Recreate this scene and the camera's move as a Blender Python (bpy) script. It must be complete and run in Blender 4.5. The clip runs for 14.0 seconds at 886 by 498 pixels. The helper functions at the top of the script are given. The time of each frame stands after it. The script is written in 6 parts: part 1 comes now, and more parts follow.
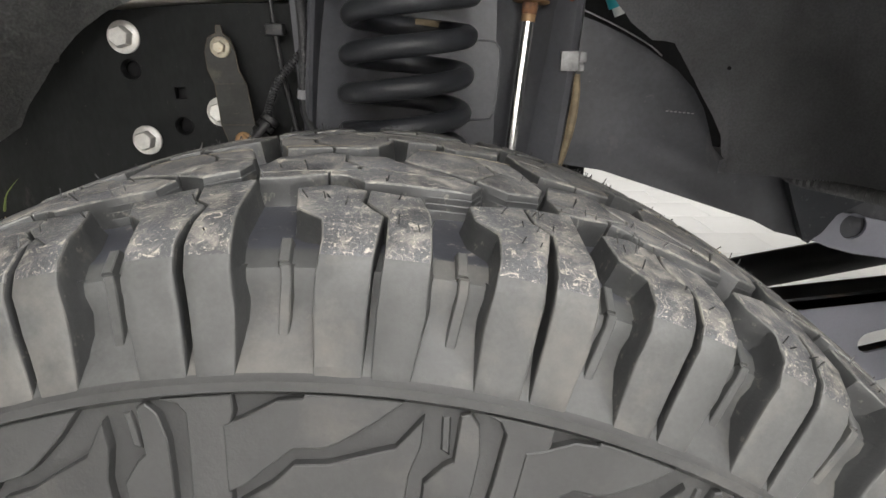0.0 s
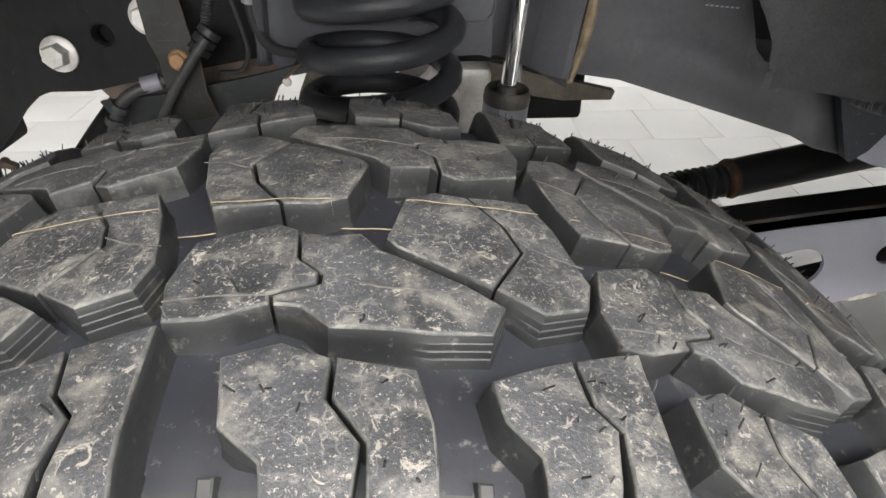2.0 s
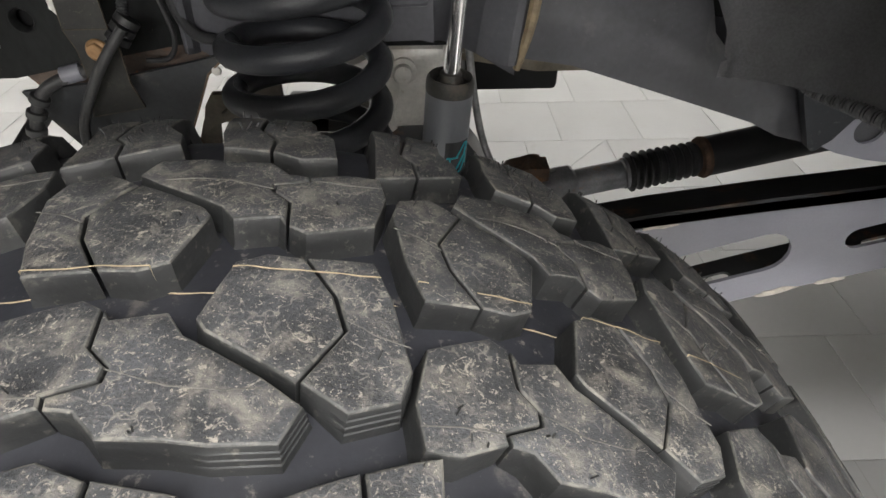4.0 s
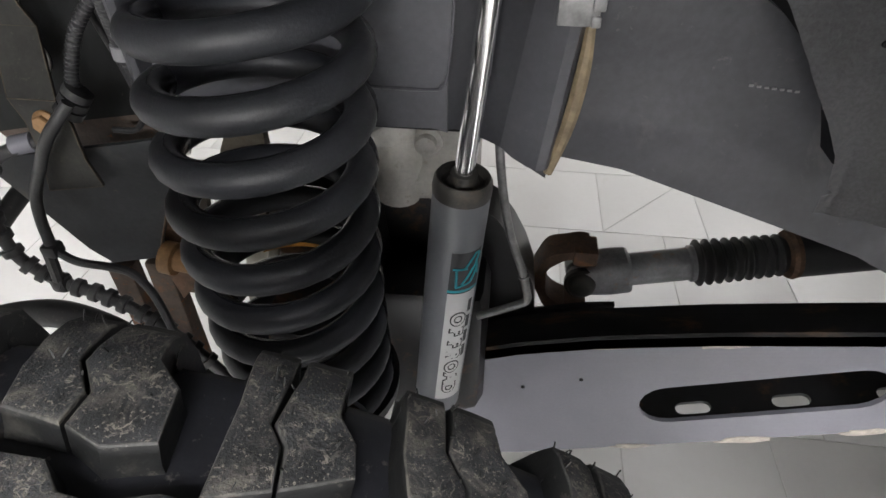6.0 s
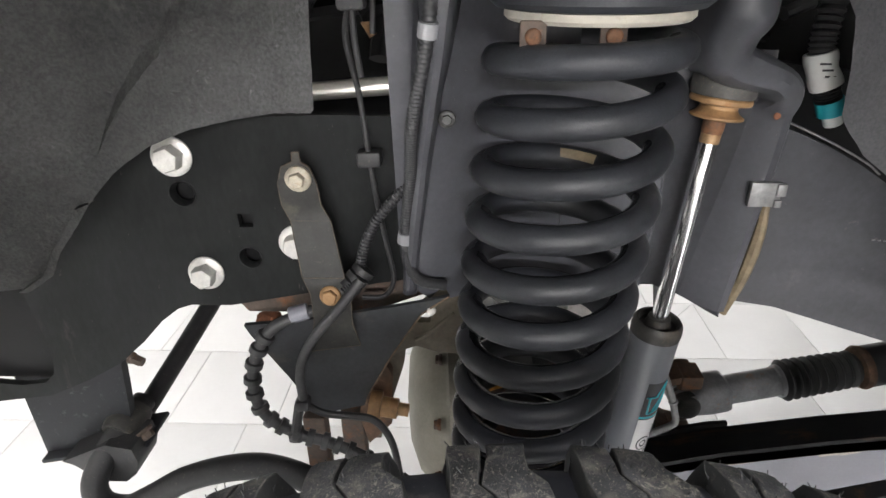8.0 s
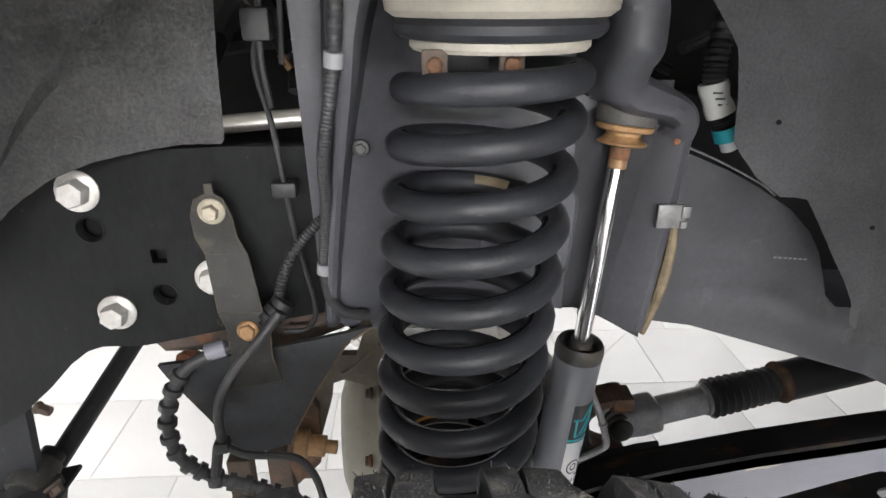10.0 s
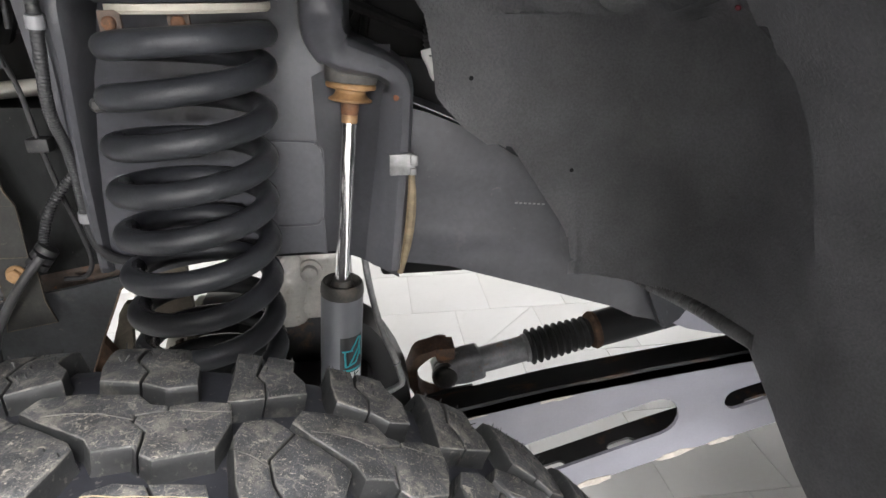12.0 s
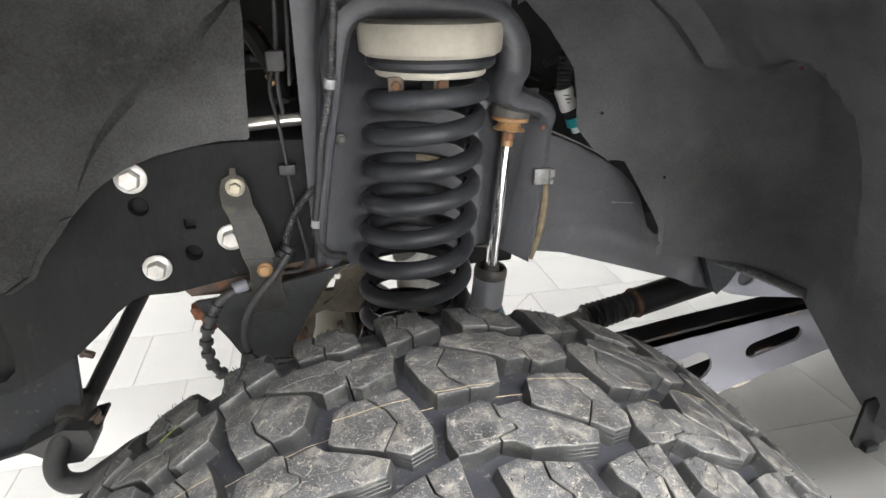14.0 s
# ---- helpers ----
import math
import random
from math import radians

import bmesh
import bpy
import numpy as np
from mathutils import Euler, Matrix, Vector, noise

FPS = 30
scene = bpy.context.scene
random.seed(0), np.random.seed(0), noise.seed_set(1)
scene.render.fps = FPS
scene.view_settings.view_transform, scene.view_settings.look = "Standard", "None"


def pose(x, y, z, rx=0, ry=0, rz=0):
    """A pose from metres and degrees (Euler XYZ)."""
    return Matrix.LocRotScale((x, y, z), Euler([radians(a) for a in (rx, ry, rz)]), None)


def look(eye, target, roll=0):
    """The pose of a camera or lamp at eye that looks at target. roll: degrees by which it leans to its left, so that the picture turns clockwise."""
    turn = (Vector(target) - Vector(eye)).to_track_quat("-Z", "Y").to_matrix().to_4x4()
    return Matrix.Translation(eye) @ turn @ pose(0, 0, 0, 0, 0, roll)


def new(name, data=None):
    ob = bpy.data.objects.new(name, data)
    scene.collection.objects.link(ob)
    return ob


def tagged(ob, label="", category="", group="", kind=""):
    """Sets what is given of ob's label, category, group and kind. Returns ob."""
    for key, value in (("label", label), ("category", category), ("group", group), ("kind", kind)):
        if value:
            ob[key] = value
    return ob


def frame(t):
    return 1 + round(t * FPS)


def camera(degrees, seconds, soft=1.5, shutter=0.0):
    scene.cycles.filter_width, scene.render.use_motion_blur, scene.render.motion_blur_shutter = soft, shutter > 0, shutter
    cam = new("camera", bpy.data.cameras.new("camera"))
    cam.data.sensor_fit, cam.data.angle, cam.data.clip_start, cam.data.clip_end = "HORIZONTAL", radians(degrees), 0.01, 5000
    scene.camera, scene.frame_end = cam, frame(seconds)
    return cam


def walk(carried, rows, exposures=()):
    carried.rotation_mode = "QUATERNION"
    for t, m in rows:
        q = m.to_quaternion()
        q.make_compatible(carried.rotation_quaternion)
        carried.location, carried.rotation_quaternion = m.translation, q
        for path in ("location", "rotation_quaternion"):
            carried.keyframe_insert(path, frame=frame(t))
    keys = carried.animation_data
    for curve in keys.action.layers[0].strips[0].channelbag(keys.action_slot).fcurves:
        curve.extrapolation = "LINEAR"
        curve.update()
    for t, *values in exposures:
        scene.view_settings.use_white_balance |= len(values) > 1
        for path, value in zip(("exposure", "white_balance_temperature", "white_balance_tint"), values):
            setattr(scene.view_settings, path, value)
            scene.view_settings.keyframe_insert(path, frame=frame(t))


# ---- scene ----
cam = camera(73.4, 14.0)
METRES, EYE, TILT, LEAN, TURN = 1.40, 0.933, -19.0, 0.0, 0.0
ROWS = [
    (0.0, 0.0, 0.0, 0.0, 0.0, 0.0, -0.0),
    (0.5, -0.0077, 0.0143, 0.0478, -0.47, -0.35, 0.34),
    (1.0, -0.0096, 0.041, 0.069, -1.04, -7.72, 0.8),
    (1.5, -0.0115, 0.069, 0.0669, -1.41, -11.59, 0.93),
    (2.0, -0.0038, 0.0767, 0.0684, -1.66, -15.21, 0.98),
    (2.5, -0.0106, 0.0766, 0.0691, -1.8, -17.07, 0.96),
    (3.0, -0.0172, 0.0762, 0.0706, -1.88, -17.89, 0.98),
    (3.5, -0.0012, 0.0823, 0.0758, -1.81, -18.57, 1.1),
    (4.0, 0.0408, 0.095, 0.0926, -1.3, -19.67, 0.93),
    (4.2, 0.0586, 0.1145, 0.0983, -0.46, -19.42, 0.47),
    (6.3, 0.0811, 0.1952, 0.1507, 7.79, -20.39, -2.51),
    (6.5, 0.0659, 0.1789, 0.1627, 7.97, -20.21, -2.62),
    (7.0, 0.0157, 0.1389, 0.1709, 7.29, -16.74, -2.1),
    (7.5, -0.0516, 0.1174, 0.1739, 3.7, -11.95, -0.84),
    (7.7, -0.0741, 0.1150, 0.1662, 3.21, -9.59, -0.53),
    (9.8, -0.0594, 0.1129, 0.1750, -2.68, -3.84, 1.26),
    (10.0, -0.0569, 0.1144, 0.1613, -2.68, -3.97, 1.12),
    (10.5, -0.0355, 0.1157, 0.1506, -2.98, -4.02, 1.21),
    (11.0, 0.0231, 0.103, 0.1481, -3.35, -4.17, 1.32),
    (11.5, 0.066, 0.0922, 0.1392, -4.44, -4.19, 1.9),
    (12.0, 0.0851, 0.0491, 0.123, -6.33, -4.29, 2.6),
    (12.5, 0.0348, -0.0332, 0.1218, -7.93, -4.37, 3.07),
    (13.0, -0.0279, -0.0779, 0.1368, -9.71, -4.6, 3.57),
    (13.5, -0.0879, -0.0669, 0.1387, -11.32, -4.75, 4.01),
    (14.0, -0.1125, -0.0622, 0.1392, -12.07, -4.87, 4.28),
]
walk(cam, [(t, pose(0, 0, EYE, TILT, LEAN, TURN) @ pose(METRES * x, METRES * y, METRES * z, 90 + pitch, roll, yaw)) for t, x, y, z, yaw, pitch, roll in ROWS],
     exposures=[(0.0, -0.56, 6580, 10), (1.0, -0.24, 6460, 10), (3.0, -0.50, 6510, 10), (4.2, -0.58, 6570, 10), (6.5, -0.17, 6400, 12), (7.5, 0.09, 6400, 12), (10.0, 0.24, 6350, 12), (11.2, 0.09, 6300, 12), (12.0, 0.18, 6400, 12), (13.4, 0.12, 6430, 10), (14.0, 0.20, 6430, 10)])

# ---- world and lights: a bright tiled showroom, unseen ceiling panels added as fill ----
world = bpy.data.worlds.new("world")
scene.world = world
world.use_nodes = True
world.node_tree.nodes["Background"].inputs[0].default_value = (0.9, 0.95, 1.0, 1)
world.node_tree.nodes["Background"].inputs[1].default_value = 0.15


def lamp(name, loc, target, sx, sy, watts, colour=(1, 0.99, 0.985)):
    d = bpy.data.lights.new(name, "AREA")
    d.shape, d.size, d.size_y, d.energy, d.color = "RECTANGLE", sx, sy, watts, colour
    ob = new(name, d)
    ob.matrix_world = look(loc, target)
    return ob


# unseen ceiling lamps, added and weighted to brighten the wheel well
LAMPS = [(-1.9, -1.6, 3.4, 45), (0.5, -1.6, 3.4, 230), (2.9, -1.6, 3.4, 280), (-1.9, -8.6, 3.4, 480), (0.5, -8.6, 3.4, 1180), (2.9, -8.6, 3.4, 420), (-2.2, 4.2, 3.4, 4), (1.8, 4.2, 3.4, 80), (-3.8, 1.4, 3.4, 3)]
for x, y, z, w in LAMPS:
    lamp("fill_lamp", (x, y, z - 0.09), (x, y, 0), 1.5, 1.5, w)

# ---- materials ----
MATS = {}


def mat(name, col, rough=0.6, metal=0.0, var=0.25, scale=25.0, fine=260.0, bump=0.15, dust=None, dust_at=0.58, dust_amt=0.7, dust_scale=18.0, rand=False, spec=0.5, coat=0.0, stretch=(1, 1, 1), depth=0.0006, warp=0.0, speck=0.6, dent=None, crack=None, speck_soft=0.1, dust_soft=0.14, fleck=None):
    m = bpy.data.materials.new(name)
    m.use_nodes = True
    t = m.node_tree
    N, Lk = t.nodes, t.links
    b = N["Principled BSDF"]
    b.inputs["Roughness"].default_value = rough
    b.inputs["Metallic"].default_value = metal
    b.inputs["Specular IOR Level"].default_value = spec
    b.inputs["Coat Weight"].default_value = coat
    tc = N.new("ShaderNodeTexCoord")
    mp = N.new("ShaderNodeMapping")
    mp.inputs["Scale"].default_value = stretch
    Lk.new(tc.outputs["Object"], mp.inputs["Vector"])
    vec = mp.outputs["Vector"]
    if rand:
        oi = N.new("ShaderNodeObjectInfo")
        mul = N.new("ShaderNodeMath")
        mul.operation = "MULTIPLY"
        mul.inputs[1].default_value = 7.0
        Lk.new(oi.outputs["Random"], mul.inputs[0])
        add = N.new("ShaderNodeVectorMath")
        add.operation = "ADD"
        Lk.new(vec, add.inputs[0])
        Lk.new(mul.outputs[0], add.inputs[1])
        vec = add.outputs[0]

    def noise_tex(sc, detail=5.0, rough_n=0.6, wp=0.0):
        n = N.new("ShaderNodeTexNoise")
        n.inputs["Scale"].default_value = sc
        n.inputs["Detail"].default_value = detail
        n.inputs["Roughness"].default_value = rough_n
        n.inputs["Distortion"].default_value = wp
        Lk.new(vec, n.inputs["Vector"])
        return n.outputs["Fac"]

    def ramp(fac, lo, hi, c0=(0, 0, 0, 1), c1=(1, 1, 1, 1)):
        r = N.new("ShaderNodeValToRGB")
        r.color_ramp.elements[0].position, r.color_ramp.elements[1].position = lo, hi
        r.color_ramp.elements[0].color, r.color_ramp.elements[1].color = c0, c1
        Lk.new(fac, r.inputs["Fac"])
        return r.outputs["Color"]

    def mixc(fac, a, c):
        mx = N.new("ShaderNodeMix")
        mx.data_type = "RGBA"
        for sock, val in ((mx.inputs["Factor"], fac), (mx.inputs["A"], a), (mx.inputs["B"], c)):
            if isinstance(val, (tuple, float)):
                sock.default_value = val
            else:
                Lk.new(val, sock)
        return mx.outputs["Result"]

    big, small = noise_tex(scale), noise_tex(fine, 3.0)
    lo = tuple(max(0.0, c * (1 - var)) for c in col) + (1,)
    hi = tuple(min(1.0, c * (1 + var)) for c in col) + (1,)
    colour = ramp(big, 0.3, 0.7, lo, hi)
    grain = ramp(small, 0.35, 0.65, tuple([1 - var * 0.5] * 3) + (1,), (1, 1, 1, 1))
    mg = N.new("ShaderNodeMix")
    mg.data_type, mg.blend_type = "RGBA", "MULTIPLY"
    mg.inputs["Factor"].default_value = 1.0
    Lk.new(colour, mg.inputs["A"])
    Lk.new(grain, mg.inputs["B"])
    colour = mg.outputs["Result"]
    if dust:
        d1 = ramp(noise_tex(dust_scale, 8.0, 0.7, warp), dust_at, dust_at + dust_soft)
        d2 = ramp(noise_tex(dust_scale * (12 if fleck else 7), 4.0, 0.7), speck, speck + speck_soft)
        mxm = N.new("ShaderNodeMath")
        mxm.operation = "MAXIMUM"
        Lk.new(d1, mxm.inputs[0])
        Lk.new(d2, mxm.inputs[1])
        if fleck:
            # dried flecks between the large smears and the fine specks
            f1 = ramp(noise_tex(fleck[0], 6.0, 0.75, fleck[2]), fleck[1], fleck[1] + 0.05)
            f2 = N.new("ShaderNodeMath")
            f2.operation = "MAXIMUM"
            Lk.new(mxm.outputs[0], f2.inputs[0])
            Lk.new(f1, f2.inputs[1])
            mxm = f2
        sc = N.new("ShaderNodeMath")
        sc.operation = "MULTIPLY"
        sc.inputs[1].default_value = dust_amt
        Lk.new(mxm.outputs[0], sc.inputs[0])
        amount = sc.outputs[0]
        if crack:
            # thin pale lines of dried mud, broken up by a noise
            wob = N.new("ShaderNodeTexNoise")
            wob.inputs["Scale"].default_value = crack[0] * 1.5
            Lk.new(vec, wob.inputs["Vector"])
            shift = N.new("ShaderNodeVectorMath")
            shift.operation = "MULTIPLY_ADD"
            shift.inputs[1].default_value = (0.02, 0.02, 0.02)
            Lk.new(wob.outputs["Color"], shift.inputs[0])
            Lk.new(vec, shift.inputs[2])
            vo = N.new("ShaderNodeTexVoronoi")
            vo.feature = "DISTANCE_TO_EDGE"
            vo.inputs["Scale"].default_value = crack[0]
            Lk.new(shift.outputs[0], vo.inputs["Vector"])
            line = ramp(vo.outputs["Distance"], 0.0, crack[1], (1, 1, 1, 1), (0, 0, 0, 1))
            part_of = ramp(noise_tex(crack[0] * 0.6, 3.0), 0.48, 0.6)
            lm = N.new("ShaderNodeMath")
            lm.operation = "MULTIPLY"
            Lk.new(line, lm.inputs[0])
            Lk.new(part_of, lm.inputs[1])
            ls = N.new("ShaderNodeMath")
            ls.operation = "MULTIPLY"
            ls.inputs[1].default_value = crack[2]
            Lk.new(lm.outputs[0], ls.inputs[0])
            big_of = N.new("ShaderNodeMath")
            big_of.operation = "MAXIMUM"
            Lk.new(amount, big_of.inputs[0])
            Lk.new(ls.outputs[0], big_of.inputs[1])
            amount = big_of.outputs[0]
        colour = mixc(amount, colour, tuple(dust) + (1,))
        rr = N.new("ShaderNodeMapRange")
        rr.inputs["To Min"].default_value, rr.inputs["To Max"].default_value = rough, min(1.0, rough + 0.3)
        Lk.new(sc.outputs[0], rr.inputs["Value"])
        Lk.new(rr.outputs[0], b.inputs["Roughness"])
    Lk.new(colour, b.inputs["Base Color"])
    if bump:
        bp = N.new("ShaderNodeBump")
        bp.inputs["Strength"].default_value, bp.inputs["Distance"].default_value = bump, depth
        addn = N.new("ShaderNodeMath")
        addn.operation = "ADD"
        Lk.new(small, addn.inputs[0])
        Lk.new(big, addn.inputs[1])
        Lk.new(addn.outputs[0], bp.inputs["Height"])
        Lk.new(bp.outputs["Normal"], b.inputs["Normal"])
        if dent:
            fold = N.new("ShaderNodeTexNoise")
            fold.inputs["Scale"].default_value, fold.inputs["Detail"].default_value, fold.inputs["Distortion"].default_value = dent[0], 2.0, 0.9
            Lk.new(vec, fold.inputs["Vector"])
            bend = N.new("ShaderNodeBump")
            bend.inputs["Strength"].default_value, bend.inputs["Distance"].default_value = 1.0, dent[1]
            Lk.new(fold.outputs["Fac"], bend.inputs["Height"])
            Lk.new(bend.outputs["Normal"], bp.inputs["Normal"])
    MATS[name] = m
    return m


DUST = (0.30, 0.27, 0.23)
RUST = (0.22, 0.085, 0.025)
mat("rubber_top", (0.044, 0.0455, 0.049), 0.56, var=0.6, scale=24, fine=900, bump=0.9, dust=(0.36, 0.328, 0.275), dust_at=0.51, dust_amt=0.62, dust_scale=60, rand=True, warp=0.5, speck=0.595, speck_soft=0.04, crack=(80.0, 0.05, 0.35), dust_soft=0.27, fleck=(150.0, 0.575, 1.2))
mat("rubber_edge", (0.066, 0.066, 0.063), 0.6, var=0.5, scale=70, fine=500, bump=0.5, dust=(0.24, 0.225, 0.19), dust_at=0.50, dust_amt=0.5, dust_scale=60, rand=True, warp=1.0)
# sides and grooves toned darker than the tops to carry their shade
mat("rubber_side", (0.023, 0.0238, 0.024), 0.55, var=0.3, scale=30, fine=500, bump=0.2, dust=(0.22, 0.205, 0.17), dust_at=0.58, dust_amt=0.35, dust_scale=25, rand=True)
# lug faces paler and sidewall darker, their brightness put into the colour
mat("rubber_lug", (0.038, 0.039, 0.038), 0.6, var=0.35, scale=22, fine=500, bump=0.15, dust=(0.15, 0.135, 0.115), dust_at=0.52, dust_amt=0.45, dust_scale=16, dust_soft=0.25, speck=0.68, rand=True)
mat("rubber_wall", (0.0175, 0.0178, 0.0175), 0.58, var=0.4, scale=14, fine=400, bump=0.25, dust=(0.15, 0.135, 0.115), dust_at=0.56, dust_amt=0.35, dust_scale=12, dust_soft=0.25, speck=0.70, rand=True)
mat("rubber_groove_shaded", (0.021, 0.022, 0.027), 0.5, var=0.25, scale=15, fine=300, bump=0.2, dust=DUST, dust_at=0.62, dust_amt=0.4, dust_scale=20)
mat("rubber_dust", (0.10, 0.095, 0.085), 0.8, var=0.4, scale=90, dust=(0.03, 0.03, 0.03), dust_at=0.5, dust_amt=0.8, dust_scale=60, rand=True)
mat("stripe_paint", (0.40, 0.325, 0.21), 0.7, var=0.3, scale=80)
mat("grass", (0.13, 0.18, 0.035), 0.6, var=0.3)
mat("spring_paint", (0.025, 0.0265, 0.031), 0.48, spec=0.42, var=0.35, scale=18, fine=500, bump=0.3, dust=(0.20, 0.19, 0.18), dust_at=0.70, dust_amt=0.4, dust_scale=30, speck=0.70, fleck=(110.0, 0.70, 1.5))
mat("frame_paint", (0.074, 0.075, 0.084), 0.42, spec=0.35, var=0.22, scale=8, fine=200, bump=0.12, dust=(0.20, 0.19, 0.18), dust_at=0.66, dust_amt=0.45, dust_scale=16, speck=0.68, fleck=(230.0, 0.655, 0.6))
mat("rail_paint", (0.048, 0.049, 0.055), 0.46, spec=0.38, var=0.34, scale=7, fine=160, bump=0.18, dust=(0.15, 0.143, 0.135), dust_at=0.60, dust_amt=0.4, dust_scale=11, speck=0.65, warp=1.2, dent=(4.0, 0.02))
mat("box_paint", (0.022, 0.0235, 0.027), 0.55, spec=0.2, var=0.2, scale=9, bump=0.12, dust=(0.12, 0.12, 0.12), dust_at=0.66, dust_amt=0.4, dust_scale=16)
mat("plate_paint", (0.0140, 0.0148, 0.0148), 0.6, spec=0.14, stretch=(1, 1, 0.4), var=0.45, scale=9, fine=200, bump=0.15, dust=(0.15, 0.14, 0.12), dust_at=0.62, dust_amt=0.4, dust_scale=10, speck=0.68, speck_soft=0.05, warp=0.8, fleck=(120.0, 0.665, 0.8))
mat("wedge_paint", (0.035, 0.037, 0.040), 0.5, spec=0.35, var=0.4, scale=12, fine=220, bump=0.2, dust=(0.13, 0.115, 0.09), dust_at=0.60, dust_amt=0.5, dust_scale=13, speck=0.68, fleck=(160.0, 0.64, 0.8))
mat("strap_paint", (0.024, 0.0235, 0.021), 0.52, spec=0.35, var=0.5, scale=22, fine=260, bump=0.35, dust=(0.12, 0.105, 0.08), dust_at=0.56, dust_amt=0.5, dust_scale=24, speck=0.68, fleck=(190.0, 0.62, 0.8))
mat("worn_edge", (0.075, 0.056, 0.036), 0.7, var=0.6, scale=60, fine=300, bump=0.4, dust=(0.030, 0.026, 0.022), dust_at=0.5, dust_amt=0.8, dust_scale=40)
mat("dirty_paint", (0.036, 0.036, 0.035), 0.5, var=0.3, scale=9, fine=180, bump=0.2, dust=(0.17, 0.15, 0.12), dust_at=0.60, dust_amt=0.5, dust_scale=22)
mat("black_paint", (0.012, 0.012, 0.013), 0.38, var=0.3, scale=15, bump=0.15, dust=(0.20, 0.095, 0.038), dust_at=0.55, dust_amt=0.75, dust_scale=13, speck=0.72)
mat("shaft_paint", (0.017, 0.017, 0.018), 0.42, var=0.3, scale=15, bump=0.12, dust=(0.09, 0.07, 0.055), dust_at=0.64, dust_amt=0.4, dust_scale=18, speck=0.7)
mat("flange_paint", (0.012, 0.012, 0.013), 0.4, var=0.3, scale=15, bump=0.2, stretch=(0.3, 1, 1), dust=(0.14, 0.078, 0.040), dust_at=0.535, dust_amt=0.75, dust_scale=24, speck=0.70, warp=0.4)
mat("grey_paint", (0.19, 0.19, 0.22), 0.42, var=0.1, scale=6, fine=250, bump=0.1, dust=(0.30, 0.29, 0.27), dust_at=0.72, dust_amt=0.5, dust_scale=14, speck=0.72)
mat("tan_mark", (0.24, 0.19, 0.12), 0.6, var=0.3, scale=60)
mat("primer", (0.45, 0.41, 0.36), 0.7, var=0.3, scale=60, bump=0.4)
mat("felt_liner", (0.140, 0.140, 0.138), 0.85, var=0.55, scale=5, fine=330, bump=0.75, dust=(0.18, 0.176, 0.168), dust_at=0.58, dust_amt=0.4, dust_scale=13, speck=0.57, spec=0.3, depth=0.0024, dent=(5.0, 0.05))
mat("gloss_liner", (0.132, 0.132, 0.137), 0.50, var=0.42, scale=5, fine=420, bump=0.55, depth=0.0014, dent=(6.0, 0.02), dust=(0.20, 0.197, 0.19), dust_at=0.58, dust_amt=0.35, dust_scale=7, speck=0.66, spec=0.4)
mat("liner_rim", (0.085, 0.085, 0.086), 0.28, var=0.4, scale=9, fine=300, bump=0.25, depth=0.0012, dust=(0.17, 0.165, 0.155), dust_at=0.58, dust_amt=0.4, dust_scale=16, speck=0.68, spec=0.5)
mat("zinc", (0.60, 0.59, 0.56), 0.45, 0.4, var=0.2, scale=60, fine=400, bump=0.2, dust=(0.50, 0.47, 0.40), dust_at=0.55, dust_amt=0.5, dust_scale=50)
mat("zinc_yellow", (0.42, 0.38, 0.30), 0.5, 0.35, var=0.3, scale=70, bump=0.3, dust=(0.24, 0.12, 0.04), dust_at=0.53, dust_amt=0.7, dust_scale=60)
mat("galvanised", (0.20, 0.20, 0.20), 0.45, 0.4, var=0.3, scale=90, bump=0.3)
mat("chrome", (0.90, 0.90, 0.90), 0.20, 1.0, var=0.03, bump=0.0)
mat("rod_stain", (0.30, 0.19, 0.10), 0.5, 0.4, var=0.4, scale=90, bump=0.2, dust=(0.20, 0.09, 0.03), dust_at=0.50, dust_amt=0.7, dust_scale=70)
mat("rust", (0.105, 0.060, 0.036), 0.85, var=0.5, scale=60, fine=300, bump=0.6, dust=(0.10, 0.05, 0.025), dust_at=0.5, dust_amt=0.6, dust_scale=40)
mat("orange_rust", (0.20, 0.075, 0.035), 0.85, var=0.4, scale=70, bump=0.6, dust=(0.07, 0.03, 0.015), dust_at=0.5, dust_amt=0.7, dust_scale=60)
mat("yoke_rust", (0.10, 0.060, 0.040), 0.7, var=0.5, scale=40, bump=0.5, dust=(0.30, 0.13, 0.045), dust_at=0.57, dust_amt=0.7, dust_scale=28)
mat("rusty_nut", (0.13, 0.066, 0.036), 0.8, var=0.5, scale=80, bump=0.6, dust=(0.24, 0.10, 0.04), dust_at=0.5, dust_amt=0.6, dust_scale=60)
mat("rusty_steel", (0.085, 0.062, 0.048), 0.75, var=0.4, scale=30, bump=0.5, dust=RUST, dust_at=0.55, dust_amt=0.7, dust_scale=25)
mat("shock_paint", (0.165, 0.172, 0.190), 0.38, 0.0, var=0.08, scale=12, bump=0.06)
mat("worn_steel", (0.27, 0.27, 0.28), 0.40, 0.25, var=0.3, scale=25, bump=0.15, dust=(0.42, 0.19, 0.055), dust_at=0.55, dust_amt=0.85, dust_scale=20, speck=0.70)
mat("cap_rubber", (0.034, 0.032, 0.029), 0.5, var=0.35, scale=30, bump=0.25, dust=(0.13, 0.105, 0.075), dust_at=0.56, dust_amt=0.5, dust_scale=40)
